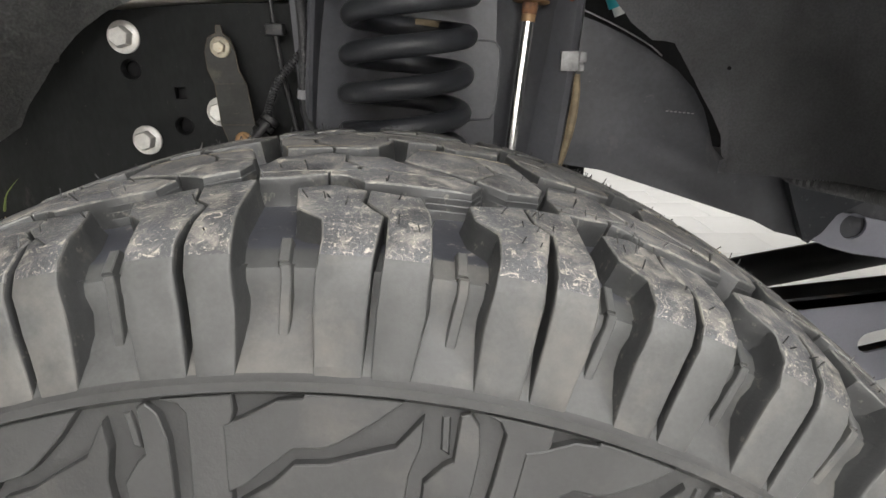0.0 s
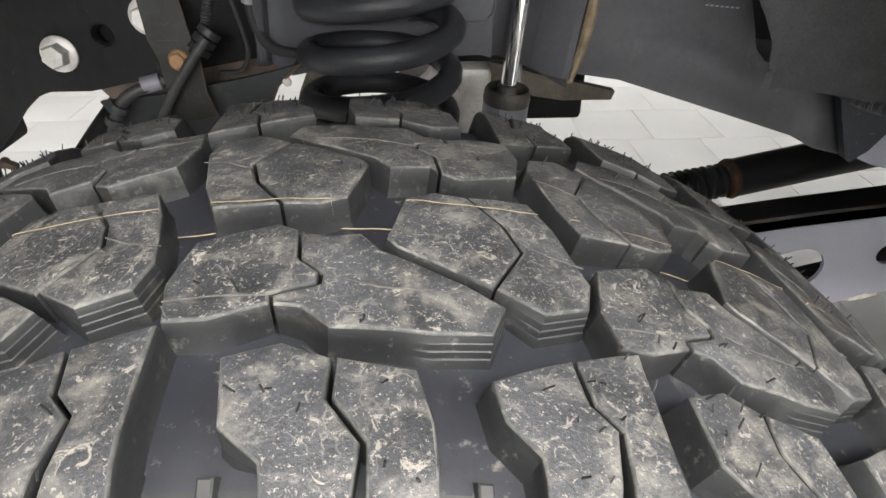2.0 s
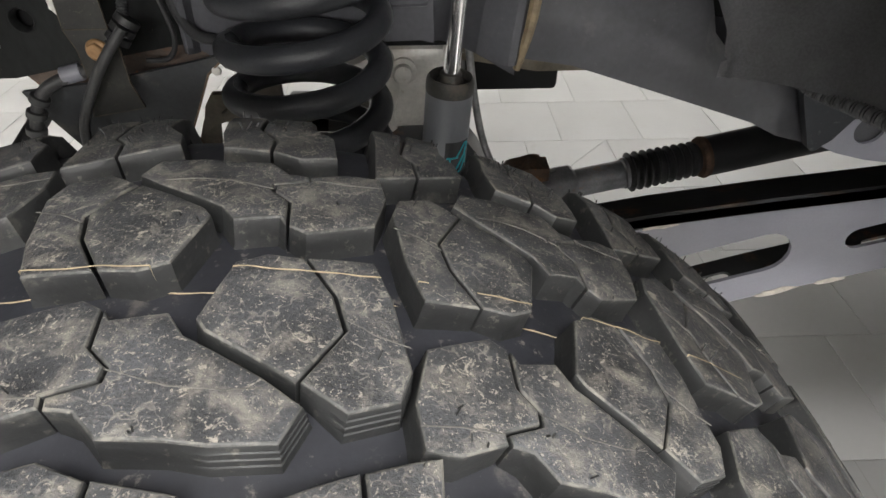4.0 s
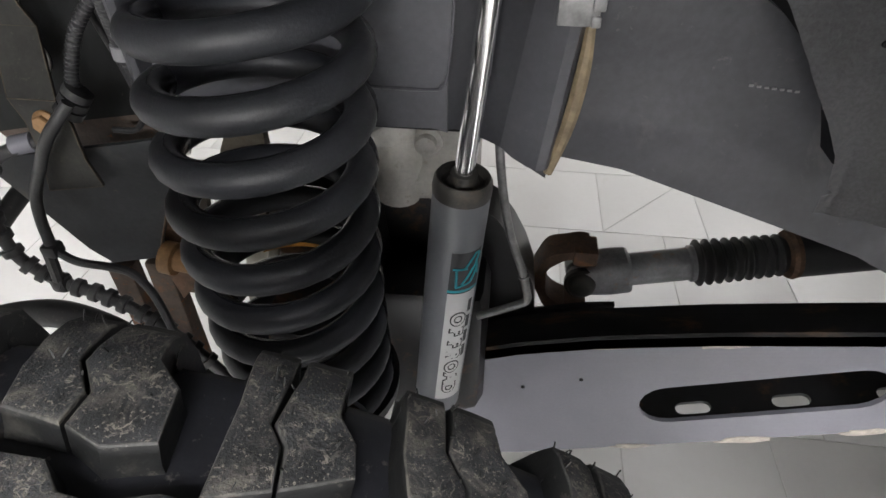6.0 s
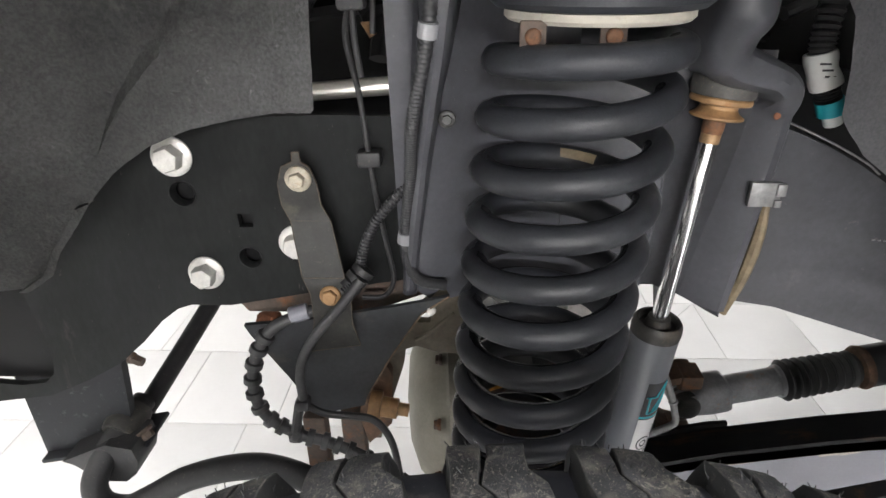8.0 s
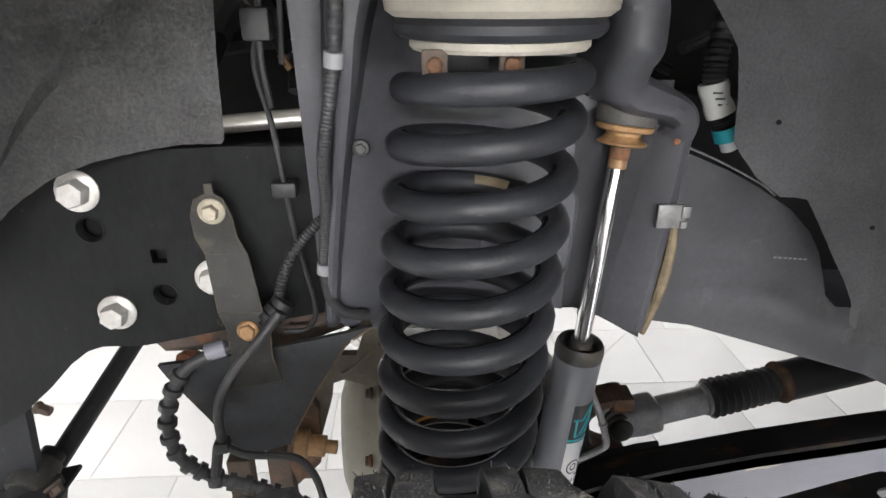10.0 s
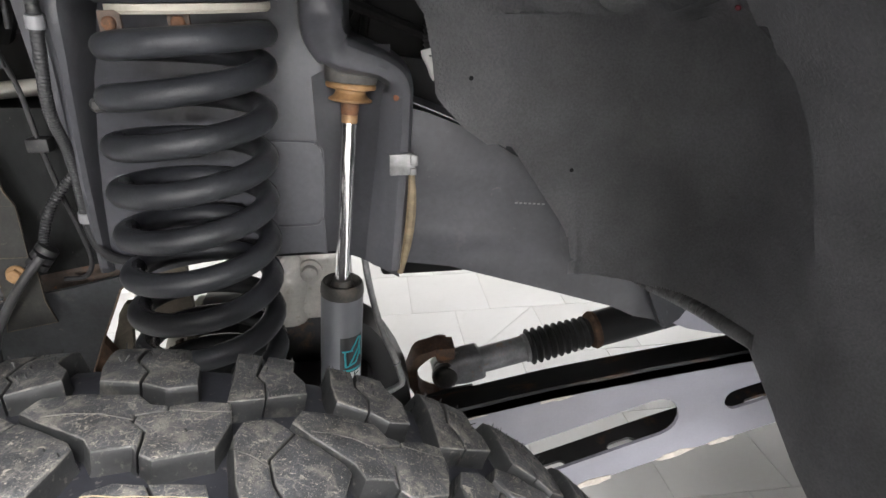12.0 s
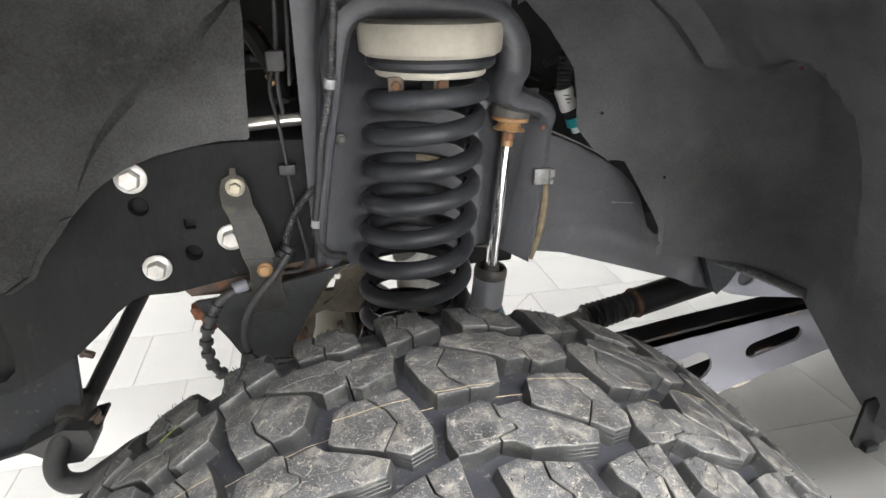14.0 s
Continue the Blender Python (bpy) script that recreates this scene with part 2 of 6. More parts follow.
mat("black_rubber", (0.020, 0.020, 0.021), 0.55, var=0.3, scale=30, bump=0.2, dust=(0.14, 0.12, 0.10), dust_at=0.64, dust_amt=0.4, dust_scale=30)
mat("hose_rubber", (0.042, 0.042, 0.043), 0.55, var=0.35, scale=30, bump=0.2, dust=(0.14, 0.13, 0.115), dust_at=0.6, dust_amt=0.5, dust_scale=40)
mat("isolator", (0.41, 0.385, 0.325), 0.7, var=0.15, scale=14, fine=200, bump=0.25, dust=(0.28, 0.24, 0.18), dust_at=0.62, dust_amt=0.4, dust_scale=16)
mat("bushing_rubber", (0.080, 0.077, 0.072), 0.7, var=0.3, scale=40, bump=0.3, dust=(0.25, 0.20, 0.13), dust_at=0.62, dust_amt=0.5, dust_scale=50)
mat("tan_washer", (0.30, 0.175, 0.08), 0.55, 0.2, var=0.3, scale=60, bump=0.3, dust=(0.26, 0.12, 0.04), dust_at=0.56, dust_amt=0.6, dust_scale=70)
mat("white_plastic", (0.24, 0.24, 0.25), 0.5, var=0.1)
mat("paper", (0.62, 0.62, 0.60), 0.6, var=0.08, scale=50)
mat("code_ink", (0.20, 0.20, 0.20), 0.6, var=0.3)
mat("grey_plastic", (0.034, 0.034, 0.036), 0.5, var=0.15)
mat("aluminium", (0.70, 0.68, 0.63), 0.35, 0.85, var=0.1, bump=0.1)
mat("cast_cover", (0.27, 0.255, 0.21), 0.55, 0.2, var=0.2, scale=18, bump=0.2)
mat("cast_metal", (0.66, 0.64, 0.60), 0.5, 0.1, var=0.2, scale=18, bump=0.25, dust=(0.30, 0.24, 0.16), dust_at=0.56, dust_amt=0.4, dust_scale=14)
mat("tan_steel", (0.125, 0.108, 0.080), 0.65, 0.1, var=0.4, scale=24, bump=0.4, dust=(0.13, 0.075, 0.04), dust_at=0.57, dust_amt=0.5, dust_scale=30)
mat("weld_tan", (0.13, 0.085, 0.05), 0.7, var=0.5, scale=80, bump=0.5)
mat("teal_print", (0.02, 0.34, 0.40), 0.4, var=0.05, bump=0)
mat("label_black", (0.015, 0.015, 0.017), 0.4, var=0.1, bump=0)
mat("label_white", (0.62, 0.62, 0.62), 0.4, var=0.05, bump=0)
mat("orange_mark", (0.62, 0.27, 0.04), 0.6, var=0.3)
mat("car_paint", (0.66, 0.63, 0.58), 0.22, 0.1, var=0.03, bump=0.0, coat=0.8)
mat("tile", (0.58, 0.58, 0.575), 0.45, var=0.04, scale=3, fine=80, bump=0.03, dust=(0.53, 0.52, 0.50), dust_at=0.62, dust_amt=0.3, dust_scale=3, rand=True)
mat("grout", (0.53, 0.525, 0.515), 0.8, var=0.15, scale=12)
mat("wall_paint", (0.78, 0.77, 0.74), 0.7, var=0.04, scale=2, bump=0.1)
# near-black, also used where gaps and holes should read as shade
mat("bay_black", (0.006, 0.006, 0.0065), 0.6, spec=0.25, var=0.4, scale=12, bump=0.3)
mat("sealant", (0.20, 0.155, 0.095), 0.7, var=0.4, scale=60, bump=0.5)
mat("red_mark", (0.15, 0.02, 0.03), 0.5)


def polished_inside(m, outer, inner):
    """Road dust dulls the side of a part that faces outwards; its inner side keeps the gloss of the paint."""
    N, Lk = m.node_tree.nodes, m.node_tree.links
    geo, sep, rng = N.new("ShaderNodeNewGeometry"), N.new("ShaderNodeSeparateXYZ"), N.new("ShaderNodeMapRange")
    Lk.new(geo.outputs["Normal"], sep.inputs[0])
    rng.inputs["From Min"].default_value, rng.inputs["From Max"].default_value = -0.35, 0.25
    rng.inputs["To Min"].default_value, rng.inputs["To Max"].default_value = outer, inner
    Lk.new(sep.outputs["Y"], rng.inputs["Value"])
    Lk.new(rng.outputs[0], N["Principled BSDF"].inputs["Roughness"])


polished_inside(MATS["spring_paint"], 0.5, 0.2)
# glowing face of the added light panels
lp = bpy.data.materials.new("lamp_panel")
lp.use_nodes = True
lpb = lp.node_tree.nodes["Principled BSDF"]
lpb.inputs["Base Color"].default_value = (0.9, 0.9, 0.9, 1)
lpb.inputs["Emission Color"].default_value = (1, 0.98, 0.95, 1)
lpb.inputs["Emission Strength"].default_value = 6.0
MATS["lamp_panel"] = lp


# ---- building helpers ----
def finish(bm, smooth=True, angle=35.0):
    bmesh.ops.recalc_face_normals(bm, faces=bm.faces)
    lim = radians(angle)
    for f in bm.faces:
        f.smooth = smooth
    if smooth:
        for e in bm.edges:
            if len(e.link_faces) == 2 and e.calc_face_angle(0) > lim:
                e.smooth = False


def mesh_of(name, bm, material, smooth=True):
    finish(bm, smooth)
    me = bpy.data.meshes.new(name)
    bm.to_mesh(me)
    bm.free()
    for mm in material if isinstance(material, (list, tuple)) else [material]:
        me.materials.append(MATS[mm])
    return me


def part(name, bm, material, parent=None, label="", smooth=True):
    ob = new(name, mesh_of(name, bm, material, smooth))
    if parent:
        ob.parent = parent
        ob.matrix_parent_inverse = parent.matrix_world.inverted()
    if label:
        ob["label"] = label
    return ob


def thing(name, label, category, at=(0, 0, 0), group="", kind=""):
    ob = new(name)
    ob.location = at
    ob.empty_display_size = 0.02
    bpy.context.view_layer.update()
    return tagged(ob, label, category, group, kind)


def smooth_line(pts, steps=8):
    pts = [Vector(p) for p in pts]
    if len(pts) < 3:
        return pts
    ext = [pts[0] * 2 - pts[1]] + pts + [pts[-1] * 2 - pts[-2]]
    out = []
    for i in range(1, len(ext) - 2):
        p0, p1, p2, p3 = ext[i - 1:i + 3]
        for k in range(steps):
            t = k / steps
            out.append(0.5 * ((2 * p1) + (p2 - p0) * t + (2 * p0 - 5 * p1 + 4 * p2 - p3) * t * t + (3 * p1 - p0 - 3 * p2 + p3) * t ** 3))
    out.append(pts[-1])
    return out


def tube(bm, line, radius, seg=12, caps=True):
    """A tube along a line; radius is a number or a function of the way along, 0 to 1."""
    n = len(line)
    rings, up = [], Vector((0.31, 0.17, 0.93))
    for i, p in enumerate(line):
        d = (line[min(i + 1, n - 1)] - line[max(i - 1, 0)]).normalized()
        a = (up - d * up.dot(d)).normalized()
        up = a
        b = d.cross(a)
        r = radius(i / (n - 1)) if callable(radius) else radius
        rings.append([bm.verts.new(p + (a * math.cos(2 * math.pi * k / seg) + b * math.sin(2 * math.pi * k / seg)) * r) for k in range(seg)])
    for r0, r1 in zip(rings, rings[1:]):
        for k in range(seg):
            bm.faces.new((r0[k], r0[(k + 1) % seg], r1[(k + 1) % seg], r1[k]))
    if caps:
        bm.faces.new(rings[0][::-1])
        bm.faces.new(rings[-1])
    return bm


def lathe(bm, profile, base, axis, seg=32, close=True):
    """Turns a profile of (radius, height) round the axis through base."""
    q = Vector(axis).normalized().to_track_quat("Z", "Y").to_matrix()
    base = Vector(base)
    rings = []
    for r, h in profile:
        if r < 1e-6:
            rings.append([bm.verts.new(base + q @ Vector((0, 0, h)))])
        else:
            rings.append([bm.verts.new(base + q @ Vector((r * math.cos(2 * math.pi * k / seg), r * math.sin(2 * math.pi * k / seg), h))) for k in range(seg)])
    for r0, r1 in zip(rings, rings[1:]):
        for k in range(seg):
            a, b = r0[k % len(r0)], r0[(k + 1) % len(r0)]
            c, d = r1[(k + 1) % len(r1)], r1[k % len(r1)]
            fs = []
            for v in (a, b, c, d):
                if v not in fs:
                    fs.append(v)
            if len(fs) > 2:
                bm.faces.new(fs)
    if close:
        for r in (rings[0], rings[-1]):
            if len(r) > 2:
                bm.faces.new(r)
    return bm


def box(bm, lo, hi, bevel=0.002, m=None):
    r = bmesh.ops.create_cube(bm, size=1.0)
    vs = r["verts"]
    c = [(a + b) / 2 for a, b in zip(lo, hi)]
    s = [b - a for a, b in zip(lo, hi)]
    for v in vs:
        v.co = Vector((v.co.x * s[0] + c[0], v.co.y * s[1] + c[1], v.co.z * s[2] + c[2]))
    if bevel:
        es = list({e for v in vs for e in v.link_edges})
        g = bmesh.ops.bevel(bm, geom=es, offset=bevel, segments=2, profile=0.5, affect="EDGES")
        vs = list({v for f in g["faces"] for v in f.verts} | {v for v in vs if v.is_valid})
    if m:
        bmesh.ops.transform(bm, matrix=m, verts=vs)
    return bm


def circle(cx, cz, r, n=20):
    return [(cx + r * math.cos(2 * math.pi * k / n), cz + r * math.sin(2 * math.pi * k / n)) for k in range(n)]


def slot(x0, z0, x1, z1, r, n=8):
    a = math.atan2(z1 - z0, x1 - x0)
    return [(x1 + r * math.cos(a - math.pi / 2 + math.pi * k / n), z1 + r * math.sin(a - math.pi / 2 + math.pi * k / n)) for k in range(n + 1)] + \
           [(x0 + r * math.cos(a + math.pi / 2 + math.pi * k / n), z0 + r * math.sin(a + math.pi / 2 + math.pi * k / n)) for k in range(n + 1)]


def sheet(bm, outline, thick, place, holes=(), bevel=0.0):
    """A plate cut to an outline in (x, z) with holes; place(x, z, d) sets each point, d going from the front (0) to the back."""
    edges, layer = [], []
    for loop in [outline, *holes]:
        vs = [bm.verts.new((x, 0, z)) for x, z in loop]
        layer += vs
        edges += [bm.edges.new((vs[i], vs[(i + 1) % len(vs)])) for i in range(len(vs))]
    fill = bmesh.ops.triangle_fill(bm, use_beauty=True, use_dissolve=False, edges=edges, normal=(0, -1, 0))
    faces = [g for g in fill["geom"] if isinstance(g, bmesh.types.BMFace)]
    ex = bmesh.ops.extrude_face_region(bm, geom=faces)
    back = [g for g in ex["geom"] if isinstance(g, bmesh.types.BMVert)]
    front = [v for v in layer if v.is_valid]
    for v in back:
        v.co = place(v.co.x, v.co.z, thick)
    for v in front:
        v.co = place(v.co.x, v.co.z, 0)
    return bm


def flat(y):
    return lambda x, z, d: Vector((x, y + d, z))


def hexagon_bolt(parent, at, axis, flange, head, height, material="zinc", name="bolt", label=""):
    """A flange bolt: a washer face with a slightly domed hexagon head."""
    bm = bmesh.new()
    lathe(bm, [(flange, 0), (flange, 0.0025), (flange * 0.92, 0.0035), (head * 0.9, 0.0045)], at, axis, 28)
    q = Vector(axis).normalized().to_track_quat("Z", "Y").to_matrix()
    top, bot = [], []
    for k in range(6):
        a = math.pi / 3 * k + 0.3
        o = Vector((math.cos(a), math.sin(a), 0)) * head
        bot.append(bm.verts.new(Vector(at) + q @ (o + Vector((0, 0, 0.003)))))
        top.append(bm.verts.new(Vector(at) + q @ (o + Vector((0, 0, height * 0.86)))))
    cap = [bm.verts.new(Vector(at) + q @ (q.inverted() @ (v.co - Vector(at)) * 0.86 + Vector((0, 0, height * 0.26)))) for v in top]
    for k in range(6):
        j = (k + 1) % 6
        bm.faces.new((bot[k], bot[j], top[j], top[k]))
        bm.faces.new((top[k], top[j], cap[j], cap[k]))
    bm.faces.new(cap)
    return part(name, bm, material, parent, label)


def ribbed(t, ribs, r0, r1):
    return r0 + (r1 - r0) * (0.5 + 0.5 * math.cos(2 * math.pi * ribs * t))

# ---- the room ----
def room():
    walls = (("wall_north", (-9, 9.0, -0.02), (9, 9.2, 3.4)), ("wall_south", (-9, -11.2, -0.02), (9, -11.0, 3.4)),
             ("wall_west", (-9.2, -11.2, -0.02), (-9, 9.2, 3.4)), ("wall_east", (9, -11.2, -0.02), (9.2, 9.2, 3.4)))
    for n, lo, hi in walls:
        ob = part(n, box(bmesh.new(), lo, hi, 0), "wall_paint", smooth=False)
        tagged(ob, "plain off-white painted showroom wall", "wall", kind="structure")
    ob = part("ceiling", box(bmesh.new(), (-9.2, -11.2, 3.4), (9.2, 9.2, 3.5), 0), "wall_paint", smooth=False)
    tagged(ob, "plain white showroom ceiling", "ceiling", kind="structure")
    # a panel body for each added lamp
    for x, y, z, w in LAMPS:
        ob = thing("added_light_panel", "unseen square ceiling light panel, added as fill light", "ceiling light", (x, y, 3.4), "ceiling lights")
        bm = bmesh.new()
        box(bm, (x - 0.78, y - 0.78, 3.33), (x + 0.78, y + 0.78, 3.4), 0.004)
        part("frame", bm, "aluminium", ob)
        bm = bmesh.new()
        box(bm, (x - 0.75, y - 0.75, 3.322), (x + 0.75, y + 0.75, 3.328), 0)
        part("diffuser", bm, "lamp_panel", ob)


room()


# ---- fender and wheel-arch liners ----
ARCH_X, ARCH_HALF, ARCH_TOP, CORNER = -0.06, 0.39, 1.175, 0.33


def opening():
    """The wheel opening from its rear foot over the top to its front foot: points, outward normals and reach of the liner."""
    out = []
    for k in range(6):
        out.append((ARCH_X + ARCH_HALF, 0.66 + (ARCH_TOP - CORNER - 0.66) * k / 6, 1, 0, 1.0))
    for k in range(15):
        a = math.pi / 2 * k / 14
        out.append((ARCH_X + ARCH_HALF - CORNER + CORNER * math.cos(a), ARCH_TOP - CORNER + CORNER * math.sin(a), math.cos(a), math.sin(a), 1.0 - 0.15 * min(1, k / 7) - 0.4 * max(0, (k - 7) / 7)))
    for k in range(15):
        a = math.pi / 2 + math.pi / 2 * k / 14
        out.append((ARCH_X - ARCH_HALF + CORNER + CORNER * math.cos(a), ARCH_TOP - CORNER + CORNER * math.sin(a), math.cos(a), math.sin(a), 0.45 + 0.85 * k / 14))
    for k in range(1, 6):
        out.append((ARCH_X - ARCH_HALF, ARCH_TOP - CORNER - 0.14 * k / 5, -1, 0, 1.30))
    return out


PATH_ARCH = opening()


def fender():
    ob = thing("fender", "cream-white painted steel front fender with rolled wheel lip", "fender", (0.0, 0.18, 0.66), kind="")
    bm = bmesh.new()
    rows = []
    sect = [(0.014, 0.225), (0.004, 0.215), (0.0, 0.200), (0.001, 0.188), (0.006, 0.180), (0.018, 0.174), (0.05, 0.170), (0.16, 0.166), (0.4, 0.172)]
    # unseen lower foot, added to keep light off the plate behind
    foot = [(ARCH_X - ARCH_HALF, z, -1, 0, 1.3) for z in (0.64, 0.56, 0.48)]
    for x, z, nx, nz, k in PATH_ARCH + foot:
        rows.append([bm.verts.new((x + nx * a, y, z + nz * a)) for a, y in sect])
    for r0, r1 in zip(rows, rows[1:]):
        for i in range(len(sect) - 1):
            bm.faces.new((r0[i], r0[i + 1], r1[i + 1], r1[i]))
    part("skin", bm, "car_paint", ob)
    bm = bmesh.new()
    box(bm, (-1.0, 0.16, 1.52), (1.3, 1.95, 1.58), 0.02)
    part("bonnet_panel", bm, "car_paint", ob)
    return ob


fender()


def ease(u):
    u = min(1.0, max(0.0, u))
    return u * u * (3 - 2 * u)


def arch_point(x, z, nx, nz, k, add, y):
    p = Vector((x, y, z))
    calm = 0.35 if nx > 0.3 else 1.0
    dent = calm * (0.010 * math.sin(9 * x + 4 * z) * math.sin(11 * y) + 0.020 * noise.noise(p * 5) + 0.009 * noise.noise(p * 12) + 0.012 * max(0.0, noise.noise(p * 9 + Vector((3, 1, 7)))) ** 0.5)
    high = z + nz * add * k
    if nx > 0.3:
        # a domed recess pressed into the shell, deepest under its arched top
        top = 1.080 - (4.0 * (y - 0.532) ** 2 if y > 0.532 else 26.0 * (0.532 - y) ** 2)
        dent += 0.046 * ease((top - high) / 0.014) * ease((y - 0.478) / 0.022) * ease((0.665 - y) / 0.11) * ease((high - 0.80) / 0.24)
    dent *= min(1.0, (y - 0.226) / 0.05) * min(1.0, max(0.0, (0.689 - y) / 0.03))
    if nx > 0.3:
        # two stepped pleats in the corner above a level crease
        dent += ease((high - 1.056) / 0.016) * (-0.020 * ease((y - 0.660) / 0.009) - 0.018 * ease((y - 0.627) / 0.008) * ease((0.662 - y) / 0.025))
    return Vector((x + nx * (add * k + dent), y, z + nz * (add * k + dent)))


REAR_EDGE = [(0.085, 1.19), (0.101, 1.137), (0.132, 1.108), (0.154, 1.08), (0.170, 1.058), (0.177, 1.02), (0.180, 0.985), (0.205, 0.955), (0.232, 0.936), (0.253, 0.937), (0.275, 0.905), (0.305, 0.86), (0.320, 0.835), (0.325, 0.808), (0.36, 0.798), (0.395, 0.793)]
FRONT_EDGE = [(-0.2155, 1.22), (-0.2155, 1.113), (-0.221, 1.05), (-0.224, 0.9915), (-0.255, 0.992), (-0.288, 0.987), (-0.325, 0.979), (-0.36, 0.966), (-0.395, 0.944), (-0.425, 0.915), (-0.445, 0.89), (-0.465, 0.867), (-0.478, 0.845), (-0.526, 0.815)]


def meets(px, pz, dx, dz, line):
    """How far along the direction the point's ray crosses the line, or None."""
    best = None
    for (ax, az), (bx, bz) in zip(line, line[1:]):
        ex, ez = bx - ax, bz - az
        det = ex * dz - ez * dx
        if abs(det) < 1e-9:
            continue
        u = (dx * (az - pz) - dz * (ax - px)) / det
        s = (ex * (az - pz) - ez * (ax - px)) / det
        if -1e-6 <= u <= 1 + 1e-6 and s > 0 and (best is None or s < best):
            best = s
    return best


def liner_arch(name, lo, hi, edge, label, material, deep):
    """One moulded shell: from the fender lip round the arch and down the inner wall to its trimmed edge."""
    ob = thing(name, label, "wheel arch liner", (0, 0.45, 1.1))
    bm = bmesh.new()
    prof = [(0.016, 0.226), (0.030, 0.237), (0.045, 0.25), (0.060, 0.269), (0.075, 0.29), (0.100, 0.33), (0.115, 0.37), (0.112, 0.41), (0.106, 0.45), (0.108, 0.49), (0.110, 0.54)]
    prof += deep
    prof = [(p.x, p.y) for p in smooth_line([Vector((a, y, 0)) for a, y in prof], 4)]
    path = []
    for p, q in zip(PATH_ARCH[lo:hi], PATH_ARCH[lo + 1:hi]):
        path += [tuple(a + (b - a) * k / 5 for a, b in zip(p, q)) for k in range(5)]
    rows = []
    for x, z, nx, nz, k in path:
        ln = math.hypot(nx, nz)
        nx, nz = nx / ln, nz / ln
        row = []
        for a, y in prof:
            zz = z
            if nx < 0 and z < 0.90:
                zz = 0.825 + (z - 0.705) / 0.195 * 0.075
            if nx > 0 and z < 0.90:
                zmin = 0.79 if y >= 0.54 else (0.69 + max(0.0, (y - 0.41) / 0.13) * 0.10 if y > 0.36 else 0.695 + (0.36 - y) / 0.07 * 0.11)
                zz = zmin + (z - 0.66) / 0.24 * (0.90 - zmin)
            row.append(bm.verts.new(arch_point(x, zz, nx, nz, k, a, y)))
        end = row[-1].co
        s = meets(end.x, end.z, -nx, -nz, edge)
        if s is None and nx < 0:
            # the wall stands back where the trimmed edge lies beyond it
            back = meets(end.x, end.z, nx, nz, edge)
            if back:
                for v in row:
                    v.co += Vector((nx, 0, nz)) * (back + 0.012) * ease((v.co.y - 0.56) / 0.12)
                s = 0.012
        reach = (s or 0.012) + (0.0008 * noise.noise(end * 160) if s else 0)
        for t in (0.08, 0.15, 0.21, 0.28, 0.34, 0.55, 0.8, 1.0):
            y = 0.689 - (0.009 * min(1.0, max(0.0, (t - 0.15) / 0.13)) if nx < 0 and s else 0.0) + 0.0022 * min(1, t * 3) + 0.0012 * noise.noise(end * 6 + Vector((t, 0, 0)))
            row.append(bm.verts.new((end.x - nx * reach * t, y, end.z - nz * reach * t)))
        rows.append(row)
    for r0, r1 in zip(rows, rows[1:]):
        for i in range(len(r0) - 1):
            bm.faces.new((r0[i], r0[i + 1], r1[i + 1], r1[i]))
    if edge is REAR_EDGE:
        # the moulded rim next to the fender lip is smooth, shiny plastic
        for f in bm.faces:
            f.material_index = 1 if f.calc_center_median().y < 0.315 else 0
    bmesh.ops.solidify(bm, geom=bm.faces[:], thickness=0.003)
    part("arch_shell", bm, [material, "liner_rim"], ob)
    return ob


rear_liner = liner_arch("rear_liner", 0, 22, REAR_EDGE, "black moulded felt wheel arch liner with a ragged trimmed edge", "gloss_liner",
                        [(0.108, 0.57), (0.101, 0.60), (0.090, 0.626), (0.075, 0.648), (0.056, 0.666), (0.036, 0.678), (0.018, 0.686), (0.005, 0.689)])
front_liner = liner_arch("front_liner", 21, 41, FRONT_EDGE, "dark moulded felt wheel arch liner behind the tyre", "felt_liner",
                         [(0.108, 0.58), (0.098, 0.610), (0.080, 0.637), (0.055, 0.660), (0.022, 0.678), (-0.006, 0.686), (-0.014, 0.689)])


